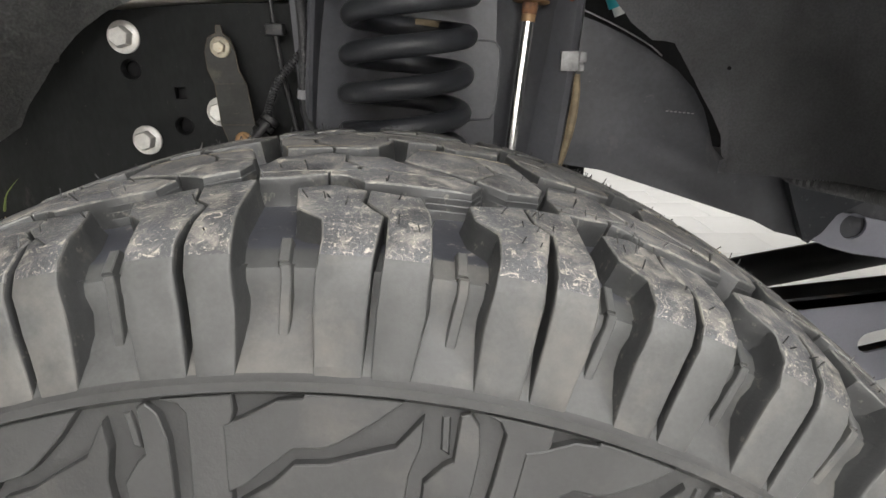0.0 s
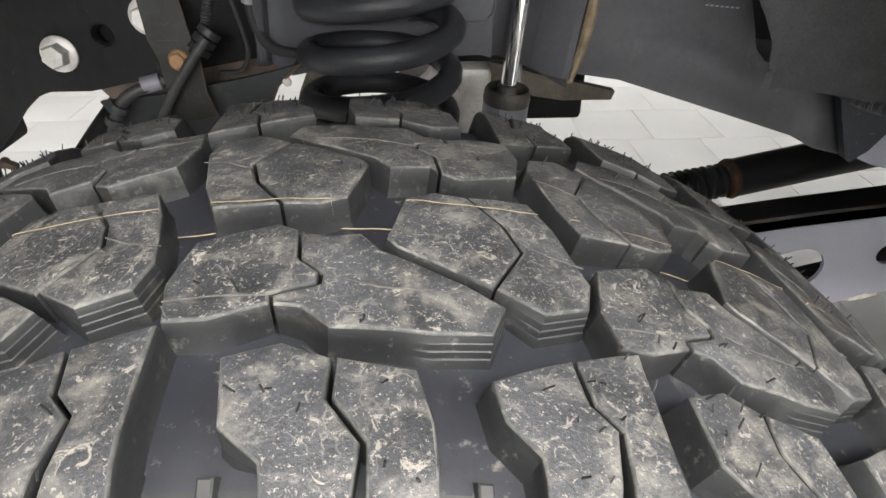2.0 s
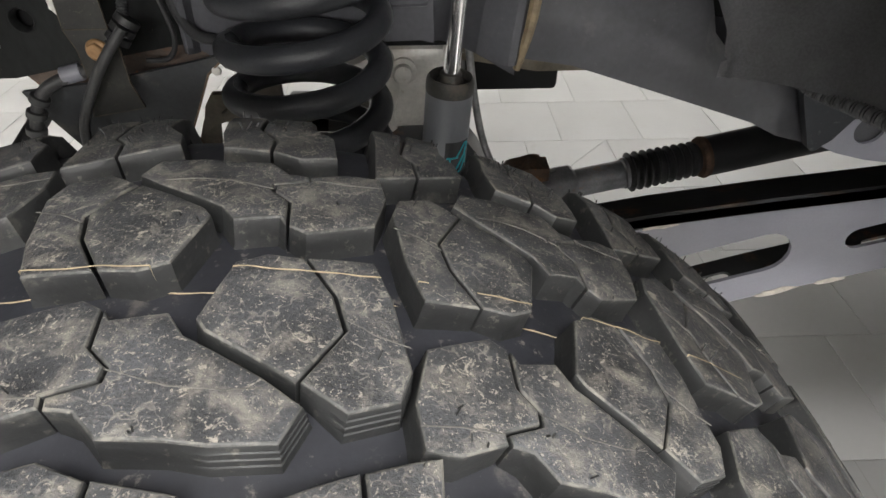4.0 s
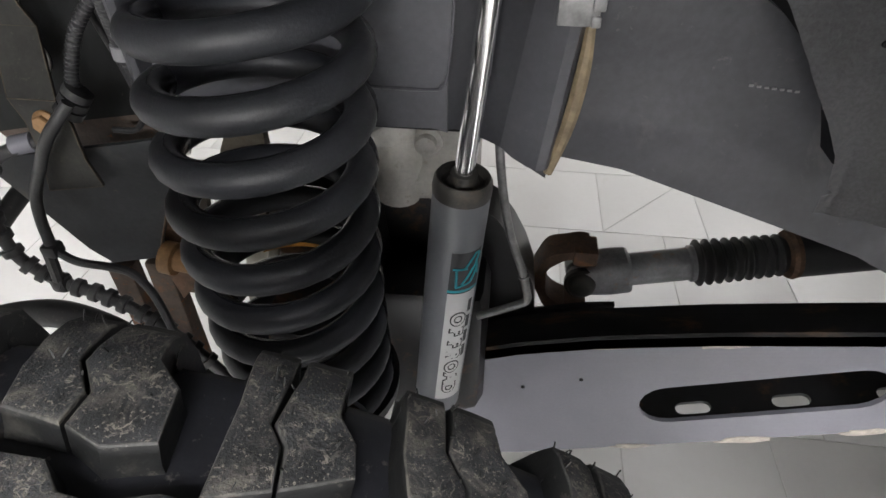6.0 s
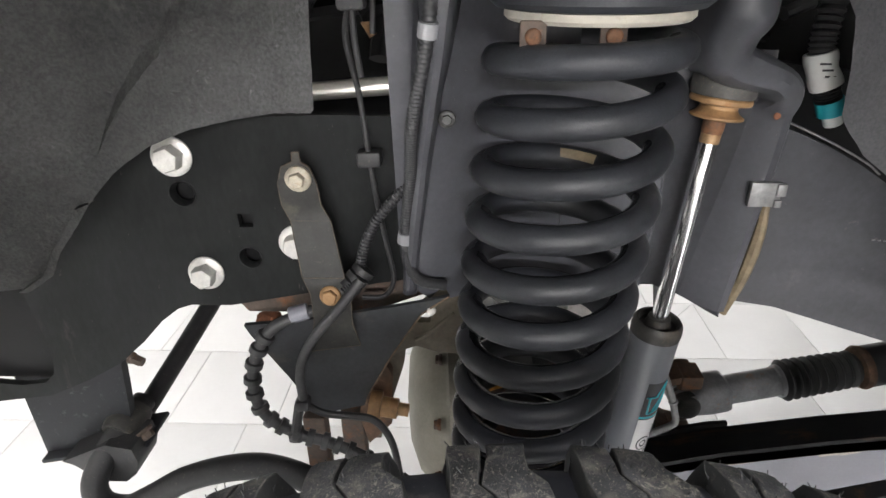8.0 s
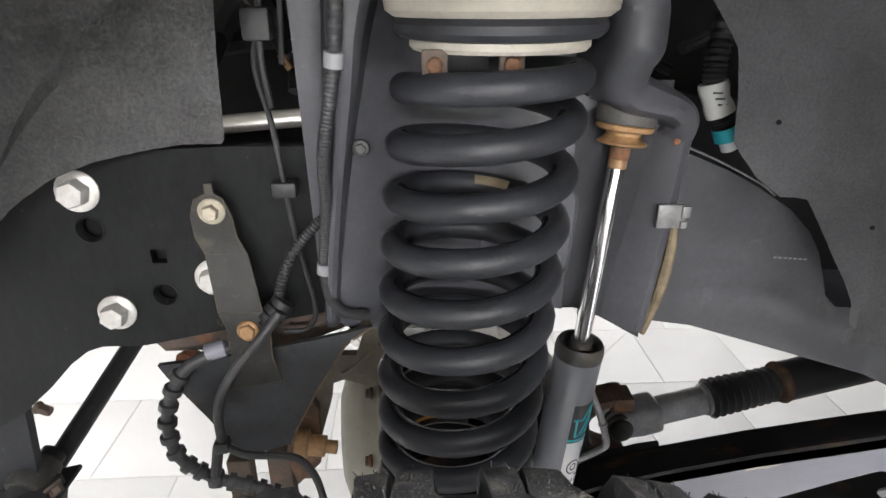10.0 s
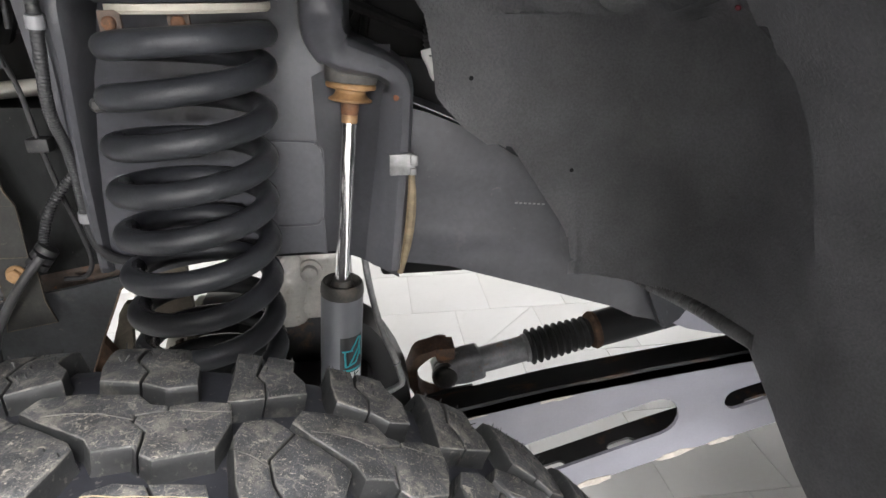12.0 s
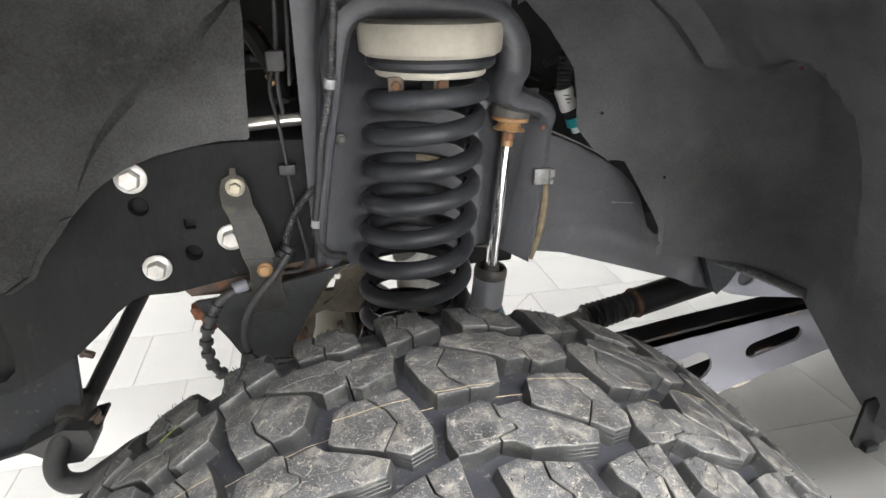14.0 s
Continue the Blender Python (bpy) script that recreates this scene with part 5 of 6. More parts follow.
    lathe(bm, [(0.016, 0), (0.016, 0.012), (0.011, 0.013), (0.011, 0.030), (0.007, 0.031), (0.007, 0.042), (0.0, 0.043)], (-0.208, 0.722, 0.668), (1, -0.05, -0.12), 16)
    part("fitting", bm, "tan_washer", ob, "rusty hose fitting")
    bm = bmesh.new()
    sheet(bm, [(-0.186, 0.712), (-0.176, 0.745), (-0.168, 0.757), (-0.143, 0.757), (-0.137, 0.775), (-0.125, 0.800), (-0.095, 0.803), (-0.096, 0.716), (-0.138, 0.720), (-0.158, 0.727), (-0.172, 0.722)], 0.010, flat(0.748))
    tube(bm, smooth_line([(-0.158, 0.744, 0.738), (-0.148, 0.740, 0.746), (-0.134, 0.738, 0.760), (-0.118, 0.738, 0.775)], 6), 0.0022, 8)
    part("track_bar_bracket", bm, "tan_steel", ob, "brown rusty bracket beside the spring")
    bm = bmesh.new()
    sheet(bm, [(-0.186, 0.724), (-0.170, 0.727), (-0.174, 0.695), (-0.187, 0.652), (-0.206, 0.585), (-0.236, 0.585), (-0.212, 0.662)], 0.008, flat(0.759))
    part("bracket_leg", bm, "tan_steel", ob, "olive brown rusted leg of the bracket")
    rng = random.Random(8)
    bm = bmesh.new()
    lathe(bm, [(0.0, 0.0), (0.008, 0.002), (0.012, 0.008), (0.012, 0.014), (0.008, 0.017), (0.009, 0.026), (0.015, 0.030), (0.016, 0.040), (0.012, 0.047), (0.0, 0.050)], (-0.322, 0.795, 0.690), (-0.25, -0.1, 1), 14)
    for v in bm.verts:
        v.co += Vector((rng.uniform(-1, 1), rng.uniform(-1, 1), rng.uniform(-1, 1))) * 0.0015
    part("ball_stud", bm, "orange_rust", ob, "bright orange rusted ball stud")
    for x, z0 in ((-0.276, 0.635), (-0.232, 0.645)):
        bm = bmesh.new()
        box(bm, (x - 0.014, 0.735, 0.40), (x + 0.012, 0.755, z0), 0.003)
        part("link", bm, "rusty_steel", ob)
    bm = bmesh.new()
    tube(bm, smooth_line([(-0.02, 0.86, 0.76), (-0.005, 0.865, 0.73), (-0.01, 0.87, 0.66)], 16), lambda t: ribbed(t, 3, 0.022, 0.026), 18)
    box(bm, (-0.03, 0.86, 0.655), (0.078, 0.93, 0.762), 0.012)
    lathe(bm, [(0.016, 0.0), (0.016, 0.006), (0.011, 0.008), (0.010, 0.016), (0.0, 0.017)], (0.026, 0.86, 0.735), (0, -1, 0), 20)
    part("breather_casting", bm, "cast_metal", ob)
    bm = bmesh.new()
    box(bm, (-0.03, 0.77, 0.40), (0.10, 0.86, 0.60), 0.02)
    sheet(bm, [(-0.03, 0.652), (0.02, 0.660), (0.055, 0.661), (0.082, 0.654), (0.101, 0.640), (0.121, 0.612), (0.137, 0.581), (0.150, 0.545), (0.156, 0.50), (0.152, 0.42), (-0.03, 0.42)], 0.06, flat(0.862), bevel=0.008)
    part("arm_mount", bm, "black_paint", ob)

    ob = thing("brake_pipe", "bare steel pipe bent beside the shock absorber", "pipe", (0.13, 0.78, 0.62))
    bm = bmesh.new()
    tube(bm, smooth_line([(0.098, 0.80, 0.80), (0.105, 0.79, 0.74), (0.116, 0.785, 0.684), (0.132, 0.778, 0.640), (0.138, 0.774, 0.618), (0.140, 0.773, 0.607), (0.134, 0.772, 0.600), (0.105, 0.768, 0.588), (0.09, 0.768, 0.58)], 8), 0.0042, 12)
    part("pipe", bm, "galvanised", ob)
    bm = bmesh.new()
    lathe(bm, [(0.0040, -0.0012), (0.0056, -0.001), (0.0056, 0.001), (0.0040, 0.0012)], (0.1345, 0.7765, 0.633), (0.3, -0.1, -1), 16)
    part("clip", bm, "white_plastic", ob, "white cable tie on the pipe")


axle_parts()


# ---- front drive shaft ----
def drive_shaft():
    ob = thing("drive_shaft", "black steel drive shaft with rubber bellows and rusty universal joint", "drive shaft", (0.3, 0.95, 0.53))
    a, b = Vector((0.215, 0.934, 0.508)), Vector((0.468, 0.9585, 0.548))
    ax = (b - a).normalized()
    ln = (b - a).length
    bm = bmesh.new()
    lathe(bm, [(0.0, 0.056), (0.0215, 0.057), (0.0215, 0.136), (0.024, 0.138), (0.024, 0.144), (0.0, 0.145)], a, ax, 32)
    part("slip_tube", bm, "worn_steel", ob, "grey steel tube with rust patches")
    bm = bmesh.new()
    # weld yoke: two ears that taper into the tube's collar
    for s in (-1, 1):
        pts = [(-0.018, 0.010), (-0.012, 0.017), (0.0, 0.021), (0.014, 0.0235), (0.034, 0.0265), (0.058, 0.0255), (0.062, 0.0222)]
        loop = pts + [(u, -w) for u, w in pts[::-1]]
        up = ax.cross(Vector((0, 1, 0))).normalized() * -1
        side = ax.cross(up).normalized()
        rings = [[bm.verts.new(a + ax * u + up * w * k + side * s * y) for u, w in loop] for y, k in ((0.004, 1.0), (0.012, 0.99), (0.019, 0.92), (0.0235, 0.78), (0.0255, 0.55))]
        bm.faces.new(rings[0])
        bm.faces.new(rings[-1])
        for r0, r1 in zip(rings, rings[1:]):
            for k in range(len(loop)):
                bm.faces.new((r0[k], r0[(k + 1) % len(loop)], r1[(k + 1) % len(loop)], r1[k]))
    lathe(bm, [(0.0, 0.026), (0.024, 0.028), (0.027, 0.040), (0.0265, 0.058), (0.022, 0.063), (0.0, 0.064)], a, ax, 32)
    part("weld_yoke", bm, "worn_steel", ob, "grey yoke with orange rust")
    bm = bmesh.new()
    lathe(bm, [(0.0, -0.0325), (0.009, -0.032), (0.0150, -0.030), (0.0180, -0.026), (0.0190, -0.020), (0.0190, 0.020), (0.0180, 0.026), (0.0, 0.033)], a, (0, 1, 0), 24)
    lathe(bm, [(0.018, -0.022), (0.0225, -0.021), (0.0225, -0.014), (0.018, -0.013)], a, (0, 1, 0), 24)
    part("bearing_cap", bm, "cap_rubber", ob, "round dark bearing cap with rust at its rim")
    bm = bmesh.new()
    lathe(bm, [(0.0, -0.036), (0.011, -0.036), (0.011, 0.040), (0.0, 0.040)], a, (0, 0, 1), 20)
    part("cross", bm, "rusty_steel", ob, "rusty universal joint cross")
    bm = bmesh.new()
    arc = smooth_line([a + Vector(p) for p in ((0.004, -0.002, 0.046), (-0.018, -0.002, 0.046), (-0.040, 0.0, 0.035), (-0.053, 0.002, 0.010), (-0.051, 0.002, -0.018), (-0.036, 0.0, -0.042), (-0.006, -0.002, -0.050))], 8)
    rows = []
    for i, p in enumerate(arc):
        d = (arc[min(i + 1, len(arc) - 1)] - arc[max(i - 1, 0)]).normalized()
        n2 = d.cross(Vector((0, 1, 0))).normalized()
        w = 0.0085 + 0.0015 * math.sin(i * 0.5)
        rows.append([bm.verts.new(p + n2 * u * w + Vector((0, v, 0))) for u, v in ((-1, 0.02), (-1, -0.015), (-0.8, -0.02), (0.8, -0.02), (1, -0.015), (1, 0.02))])
    for r0, r1 in zip(rows, rows[1:]):
        for i in range(6):
            bm.faces.new((r0[i], r0[(i + 1) % 6], r1[(i + 1) % 6], r1[i]))
    bm.faces.new(rows[0])
    bm.faces.new(rows[-1])
    box(bm, a + Vector((-0.016, -0.026, 0.034)), a + Vector((0.014, 0.012, 0.056)), 0.003)
    box(bm, a + Vector((-0.018, -0.026, -0.058)), a + Vector((0.012, 0.012, -0.038)), 0.003)
    part("pinion_yoke", bm, "yoke_rust", ob, "dark brown rusty pinion yoke")
    bm = bmesh.new()
    prof = [(0.020, 0.140)]
    for k in range(9):
        h = 0.143 + 0.0122 * k
        prof += [(0.0235, h), (0.0305 - 0.0004 * k, h + 0.0041), (0.0305 - 0.0004 * k, h + 0.0059), (0.0235, h + 0.0102)]
    prof += [(0.020, 0.143 + 0.0122 * 9 + 0.004)]
    lathe(bm, prof, a, ax, 32)
    part("bellows", bm, "black_rubber", ob, "black rubber bellows")
    bm = bmesh.new()
    lathe(bm, [(0.018, ln - 0.004), (0.030, ln - 0.002), (0.0325, ln + 0.003), (0.0312, ln + 0.009), (0.026, ln + 0.012)], a, ax, 32)
    part("weld_collar", bm, "rust", ob, "rusty weld collar")
    bm = bmesh.new()
    lathe(bm, [(0.0, ln + 0.008), (0.0305, ln + 0.008), (0.0305, ln + 0.9), (0.0, ln + 0.9)], a, ax, 32)
    part("tube", bm, "shaft_paint", ob)
    return ob


drive_shaft()


# ---- radius arm ----
def radius_arm():
    ob = thing("radius_arm", "grey painted boxed steel radius arm with slots and a black top", "radius arm", (0.4, 0.82, 0.45))
    top = [(-0.03, 0.430), (0.06, 0.470), (0.14, 0.500), (0.22, 0.521), (0.35, 0.545), (0.50, 0.566), (0.75, 0.596), (1.15, 0.640)]
    bot = [(1.15, 0.575), (0.90, 0.508), (0.71, 0.455), (0.55, 0.410), (0.40, 0.362), (0.255, 0.317), (0.15, 0.285), (0.06, 0.270), (-0.03, 0.300)]
    holes = [slot(0.326, 0.423, 0.521, 0.486, 0.034), slot(0.642, 0.508, 0.727, 0.533, 0.0175)]
    bm = bmesh.new()
    sheet(bm, [(0.072, 0.4745)] + top[2:] + bot[:-2] + [(0.072, 0.272)], 0.006, flat(0.800), holes)
    part("outer_plate", bm, "grey_paint", ob)
    bm = bmesh.new()
    line = [(x, z) for x, z in top]
    vs = []
    for x, z in line:
        vs.append([bm.verts.new((x, y, z + dz)) for y, dz in ((0.794, -0.004), (0.794, 0.011), (0.797, 0.0145), (0.840, 0.0155), (0.843, 0.010))])
    for r0, r1 in zip(vs, vs[1:]):
        for i in range(4):
            bm.faces.new((r0[i], r0[i + 1], r1[i + 1], r1[i]))
    bmesh.ops.solidify(bm, geom=bm.faces[:], thickness=0.003)
    part("top_flange", bm, "flange_paint", ob, "black top flange with bare rusty patches")
    rng = random.Random(8)
    for x, z, s in ((0.235, 0.517, 0.9), (0.36, 0.538, 1.0), (0.43, 0.371, 1.1), (0.56, 0.413, 1.0), (0.63, 0.431, 0.8), (0.30, 0.331, 0.9), (0.71, 0.583, 0.7)):
        bm = bmesh.new()
        ring = []
        for k in range(14):
            a = 2 * math.pi * k / 14
            rr = rng.uniform(0.7, 1.2) * s
            tilt = 0.30 * (0.9 if z < 0.5 else 0.45)
            ring.append([bm.verts.new((x + 0.030 * rr * g * math.cos(a), y, z + 0.006 * rr * g * math.sin(a) + tilt * 0.030 * rr * g * math.cos(a))) for g, y in ((0.94, 0.7990), (1.0, 0.8002))])
        for (i0, o0), (i1, o1) in zip(ring, ring[1:] + ring[:1]):
            bm.faces.new((i0, i1, o1, o0))
        bm.faces.new([r[0] for r in ring])
        part("bare_patch", bm, "primer", ob, "chipped paint along the plate's edges", smooth=False)
    # bottom plate with drain slots, and the low inner lip of the channel
    def floor_of(x, y, d):
        z = next(z0 + (z1 - z0) * (x - x0) / (x1 - x0) for (x1, z1), (x0, z0) in zip(bot, bot[1:]) if x0 - 1e-6 <= x <= x1 + 1e-6)
        return Vector((x, y, z + 0.004 - d))
    bm = bmesh.new()
    xs = [x for x, z in bot[::-1]]
    sheet(bm, [(x, 0.806) for x in xs] + [(x, 0.888) for x in xs[::-1]], 0.005, floor_of, [slot(x - 0.012, 0.850, x + 0.012, 0.850, 0.0095) for x in (0.381, 0.494, 0.607, 0.72, 0.83)])
    part("bottom_plate", bm, "black_paint", ob, "black bottom plate with drain slots")
    bm = bmesh.new()
    sheet(bm, [(-0.03, 0.430), (0.06, 0.470), (0.14, 0.500), (0.22, 0.521), (0.25, 0.525), (0.255, 0.317), (0.15, 0.285), (0.06, 0.270), (-0.03, 0.300)], 0.006, flat(0.862))
    part("inner_plate", bm, "black_paint", ob)
    # black discs on the plate stand in for shaded pin holes
    for x, z in ((0.149, 0.431), (0.217, 0.456)):
        bm = bmesh.new()
        lathe(bm, [(0.0025, 0.0), (0.0025, -0.001), (0.0, -0.0012)], (x, 0.7995, z), (0, 1, 0), 10)
        part("pin_hole", bm, "bay_black", ob)
    return ob


radius_arm()


def rocker_parts():
    ob = thing("step_bracket", "small black steel bracket bolted below the liner", "bracket", (0.42, 0.4, 0.7))
    bm = bmesh.new()
    sheet(bm, [(0.425, 0.722), (0.422, 0.668), (0.432, 0.655), (0.465, 0.655), (0.49, 0.675), (0.49, 0.69), (0.45, 0.705), (0.438, 0.725)], 0.004, flat(0.405))
    part("plate", bm, "plate_paint", ob)
    bm = bmesh.new()
    box(bm, (0.436, 0.396, 0.653), (0.454, 0.408, 0.664), 0.002)
    part("tab", bm, "plate_paint", ob)
    hexagon_bolt(ob, (0.482, 0.404, 0.672), (0, -1, 0), 0.008, 0.006, 0.006, "galvanised", "bolt")
    # running board box, mostly unseen, made deep to shade the floor behind
    bm = bmesh.new()
    box(bm, (0.64, 0.27, 0.22), (2.4, 0.47, 0.645), 0.02)
    part("running_board", bm, "dirty_paint", TRUCK)


rocker_parts()


# ---- tyre ----
AXLE = Vector((-0.0645, 0.332, 0.440))
RAD, PERIODS = 0.440, 19
PROFILE = [(0.0, 0.0, 0.0), (0.04, 0.04, 0.0012), (0.08, 0.0799, 0.0050), (0.112, 0.1116, 0.0100), (0.125, 0.1240, 0.0160), (0.135, 0.1305, 0.0240), (0.166, 0.1370, 0.0540), (0.178, 0.1400, 0.0660), (0.215, 0.1490, 0.1020), (0.250, 0.1540, 0.1370), (0.285, 0.1500, 0.1710), (0.315, 0.1350, 0.1970), (0.335, 0.1180, 0.2080)]


def section(w):
    """The tyre's section at the way w from the crown: across, drop, and the outward normal."""
    s = -1 if w < 0 else 1
    a = abs(w)
    for (w0, y0, d0), (w1, y1, d1) in zip(PROFILE, PROFILE[1:]):
        if a <= w1 or w1 == PROFILE[-1][0]:
            t = (a - w0) / (w1 - w0)
            y, d = y0 + (y1 - y0) * t, d0 + (d1 - d0) * t
            if s > 0:
                # the wheel's camber lifts the inner shoulder
                y, d = y * 1.05, d - 0.38 * min(d, 0.024)
            ln = math.hypot(y1 - y0, d1 - d0)
            return s * y, d, s * (d1 - d0) / ln, (y1 - y0) / ln


def on_tyre(a, w, h):
    """A point h above the tyre's surface, a metres round from the top and w across."""
    y, d, ny, nr = section(w)
    r = RAD - d + h * nr
    th = a / RAD
    return Vector((r * math.sin(th), y + h * ny, r * math.cos(th)))


def offset_loop(loop, dist):
    n = len(loop)
    out = []
    area = sum(loop[i][0] * loop[(i + 1) % n][1] - loop[(i + 1) % n][0] * loop[i][1] for i in range(n))
    sg = 1 if area > 0 else -1
    for i in range(n):
        p0, p1, p2 = Vector(loop[i - 1]), Vector(loop[i]), Vector(loop[(i + 1) % n])
        e0, e1 = (p1 - p0).normalized(), (p2 - p1).normalized()
        n0, n1 = Vector((e0.y, -e0.x)) * sg, Vector((e1.y, -e1.x)) * sg
        m = (n0 + n1)
        m = m.normalized() / max(0.5, m.normalized().dot(n0)) if m.length > 1e-6 else n0
        out.append(p1 + m * dist[i])
    return out


def block_mesh(name, poly, sipe, i, j, stepped=(), flip=False, pitch=1.0):
    """A tread block: its outline in mm round the symmetry point, cut by one sipe from corner i to corner j."""
    first = poly[i:j + 1] if i < j else poly[i:] + poly[:j + 1]
    second = poly[j:] + poly[:i + 1] if i < j else poly[j:i + 1]
    mid = sipe
    pieces = []
    for loop, inner in ((first, mid[::-1]), (second, mid)):
        pts = [(Vector(p), 0.0, p in stepped) for p in loop] + [(Vector(p), 1.0, False) for p in inner]
        c = Vector((0, 0))
        for p, _, _ in pts:
            c += p / len(pts)
        ends = (0, len(loop) - 1)
        res = []
        for k, (p, on, st) in enumerate(pts):
            if on or k in ends:
                wide = 0.75 if p.y > -108 else 1.9
                q = c - p
                ax = Vector(mid[-1]) - Vector(mid[0]) if len(mid) > 1 else Vector(poly[j]) - Vector(poly[i])
                nrm = Vector((-ax.y, ax.x)).normalized()
                nrm *= 1 if nrm.dot(q) > 0 else -1
                p = p + nrm * wide
            res.append((p, -1 if (on or k in ends) else st))
        pieces.append(res)
    bm = bmesh.new()
    for res in pieces:
        # split long edges, so that the walls follow the curve
        fine = []
        for k in range(len(res)):
            (p, st), (q, st2) = res[k], res[(k + 1) % len(res)]
            n = max(1, int((q - p).length // 14))
            for u in range(n):
                fine.append((p.lerp(q, u / n), st if u == 0 else (-1 if st == -1 and st2 == -1 else (st is True and st2 is True))))
        loop = [(p.x, p.y) for p, _ in fine]
        st = [s for _, s in fine]
        levels = [(0.0, -0.9, -0.9), (-0.25, -0.35, -0.35), (-0.9, 0.0, 0.0), (-3.6, 0.25, 0.3), (-4.0, 0.27, 0.72), (-6.6, 0.5, 0.76), (-7.0, 0.52, 1.2), (-9.6, 0.8, 1.25), (-10.0, 0.82, 1.7), (-14.5, 2.0, 2.5)]
        rings = []
        for h, o, os in levels:
            ring = offset_loop(loop, [min(o, 0.0) if s == -1 else (os if s else o) for s in st])
            rings.append([bm.verts.new((p.x / 1000, p.y / 1000, h / 1000)) for p in ring])
        top = bm.faces.new(rings[0])
        top.material_index = 0
        n = len(loop)
        for li, (r0, r1) in enumerate(zip(rings, rings[1:])):
            for k in range(n):
                f = bm.faces.new((r0[k], r0[(k + 1) % n], r1[(k + 1) % n], r1[k]))
                f.material_index = 2 if li < 2 else 1
    xs = [v.co.x for v in bm.verts]
    ys = [v.co.y for v in bm.verts]
    cuts = [((x, 0, 0), (1, 0, 0)) for x in np.arange(min(xs) + 0.008, max(xs), 0.012)]
    cuts += [((0, y, 0), (0, 1, 0)) for y in list(np.arange(min(ys) + 0.008, max(ys), 0.014)) + [-0.125, -0.130, -0.135, -0.112, -0.166]]
    for co, no in cuts:
        bmesh.ops.bisect_plane(bm, geom=bm.verts[:] + bm.edges[:] + bm.faces[:], plane_co=co, plane_no=no)
    for f in bm.faces:
        if f.material_index in (0, 2) and f.calc_center_median().y < -0.128:
            f.material_index = 3
    for v in bm.verts:
        a, w, h = v.co
        if flip:
            a, w = -a, -w
        if h > -0.0005:
            h += 0.0006 * noise.noise(Vector((a * 90, w * 90, 3))) + 0.00025 * noise.noise(Vector((a * 400, w * 400, 7)))
        v.co = on_tyre(0.040 + a * pitch, w, h)
    return mesh_of(name, bm, ["rubber_top", "rubber_side", "rubber_edge", "rubber_lug"])


LUG_A = [(-38, -81), (-22, -76), (-7, -81), (16, -84), (21, -100), (23, -122), (24, -150), (21, -177), (2, -177), (-21, -177), (-22, -150), (-20, -123), (-22, -112), (-34, -102)]
LUG_B = [(37, -86), (50, -80), (63, -75), (78, -70), (86, -68), (88, -102), (91, -122), (93, -150), (91, -177), (72, -177), (49, -177), (48, -150), (50, -121), (49, -107), (40, -98)]
S_BLOCK = [(-63, -51), (-59, -30), (-33, -20), (-25, -24), (-21, -29), (-4, -25), (3, -34), (30, -48), (44, -57), (39, -69), (20, -71), (8, -70), (-10, -70), (-19, -62), (-28, -61), (-46, -67), (-59, -67)]
C_BLOCK = [(5, -27), (11, 1), (21, 6), (35, 6), (60, 8), (68, -10), (76, -40), (73, -52), (57, -58), (41, -49), (9, -32)]
BLOCKS = [("shoulder_lug", LUG_A, [(-7, -94), (3, -106), (3, -125), (2, -150)], 2, 8, ()),
          ("shoulder_lug", LUG_B, [(66, -90), (73, -97), (71, -119), (72, -150)], 2, 9, ()),
          ("tread_block", S_BLOCK, [(-23, -40), (-15, -47), (-15, -52), (-29, -57)], 3, 14, ((44, -57), (39, -69), (20, -71))),
          ("tread_block", C_BLOCK, [(48, -12), (53, -27)], 3, 9, ((76, -40), (73, -52), (57, -58)))]


def carcass(parent):
    bm = bmesh.new()
    seg = 190
    half = [(w, -0.0135) for w in (0.0, 0.04, 0.08, 0.112, 0.125, 0.135, 0.148)] + [(0.157, -0.0125), (0.165, -0.008), (0.170, -0.0035), (0.174, -0.0005), (0.1765, 0.0022), (0.180, 0.0022), (0.1825, -0.002), (0.188, -0.003)] + \
           [(w, -0.003) for w in (0.215, 0.250)] + [(0.256, 0.0015), (0.262, 0.0015), (0.268, -0.003), (0.285, -0.003), (0.315, -0.003), (0.335, -0.003)]
    prof = [(-w, h) for w, h in half[::-1]] + half[1:]
    rings = []
    for k in range(seg):
        th = 2 * math.pi * k / seg * RAD
        rings.append([bm.verts.new(on_tyre(th, w, h)) for w, h in prof] + [bm.verts.new((0.222 * math.sin(th / RAD), y, 0.222 * math.cos(th / RAD))) for y in (0.10, -0.10)])
    n = len(rings[0])
    for k in range(seg):
        r0, r1 = rings[k], rings[(k + 1) % seg]
        for i in range(n):
            f = bm.faces.new((r0[i], r0[(i + 1) % n], r1[(i + 1) % n], r1[i]))
            f.material_index = 0
    # darker sidewall rubber, and paler lug rubber to lift shaded shoulder grooves
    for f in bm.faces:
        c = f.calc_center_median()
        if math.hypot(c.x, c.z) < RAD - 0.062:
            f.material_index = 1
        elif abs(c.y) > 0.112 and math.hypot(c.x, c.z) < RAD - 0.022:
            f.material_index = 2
    ob = part("carcass", bm, ["rubber_groove_shaded", "rubber_wall", "rubber_lug"], parent)
    ob.matrix_world = Matrix.Translation(AXLE)
    return ob


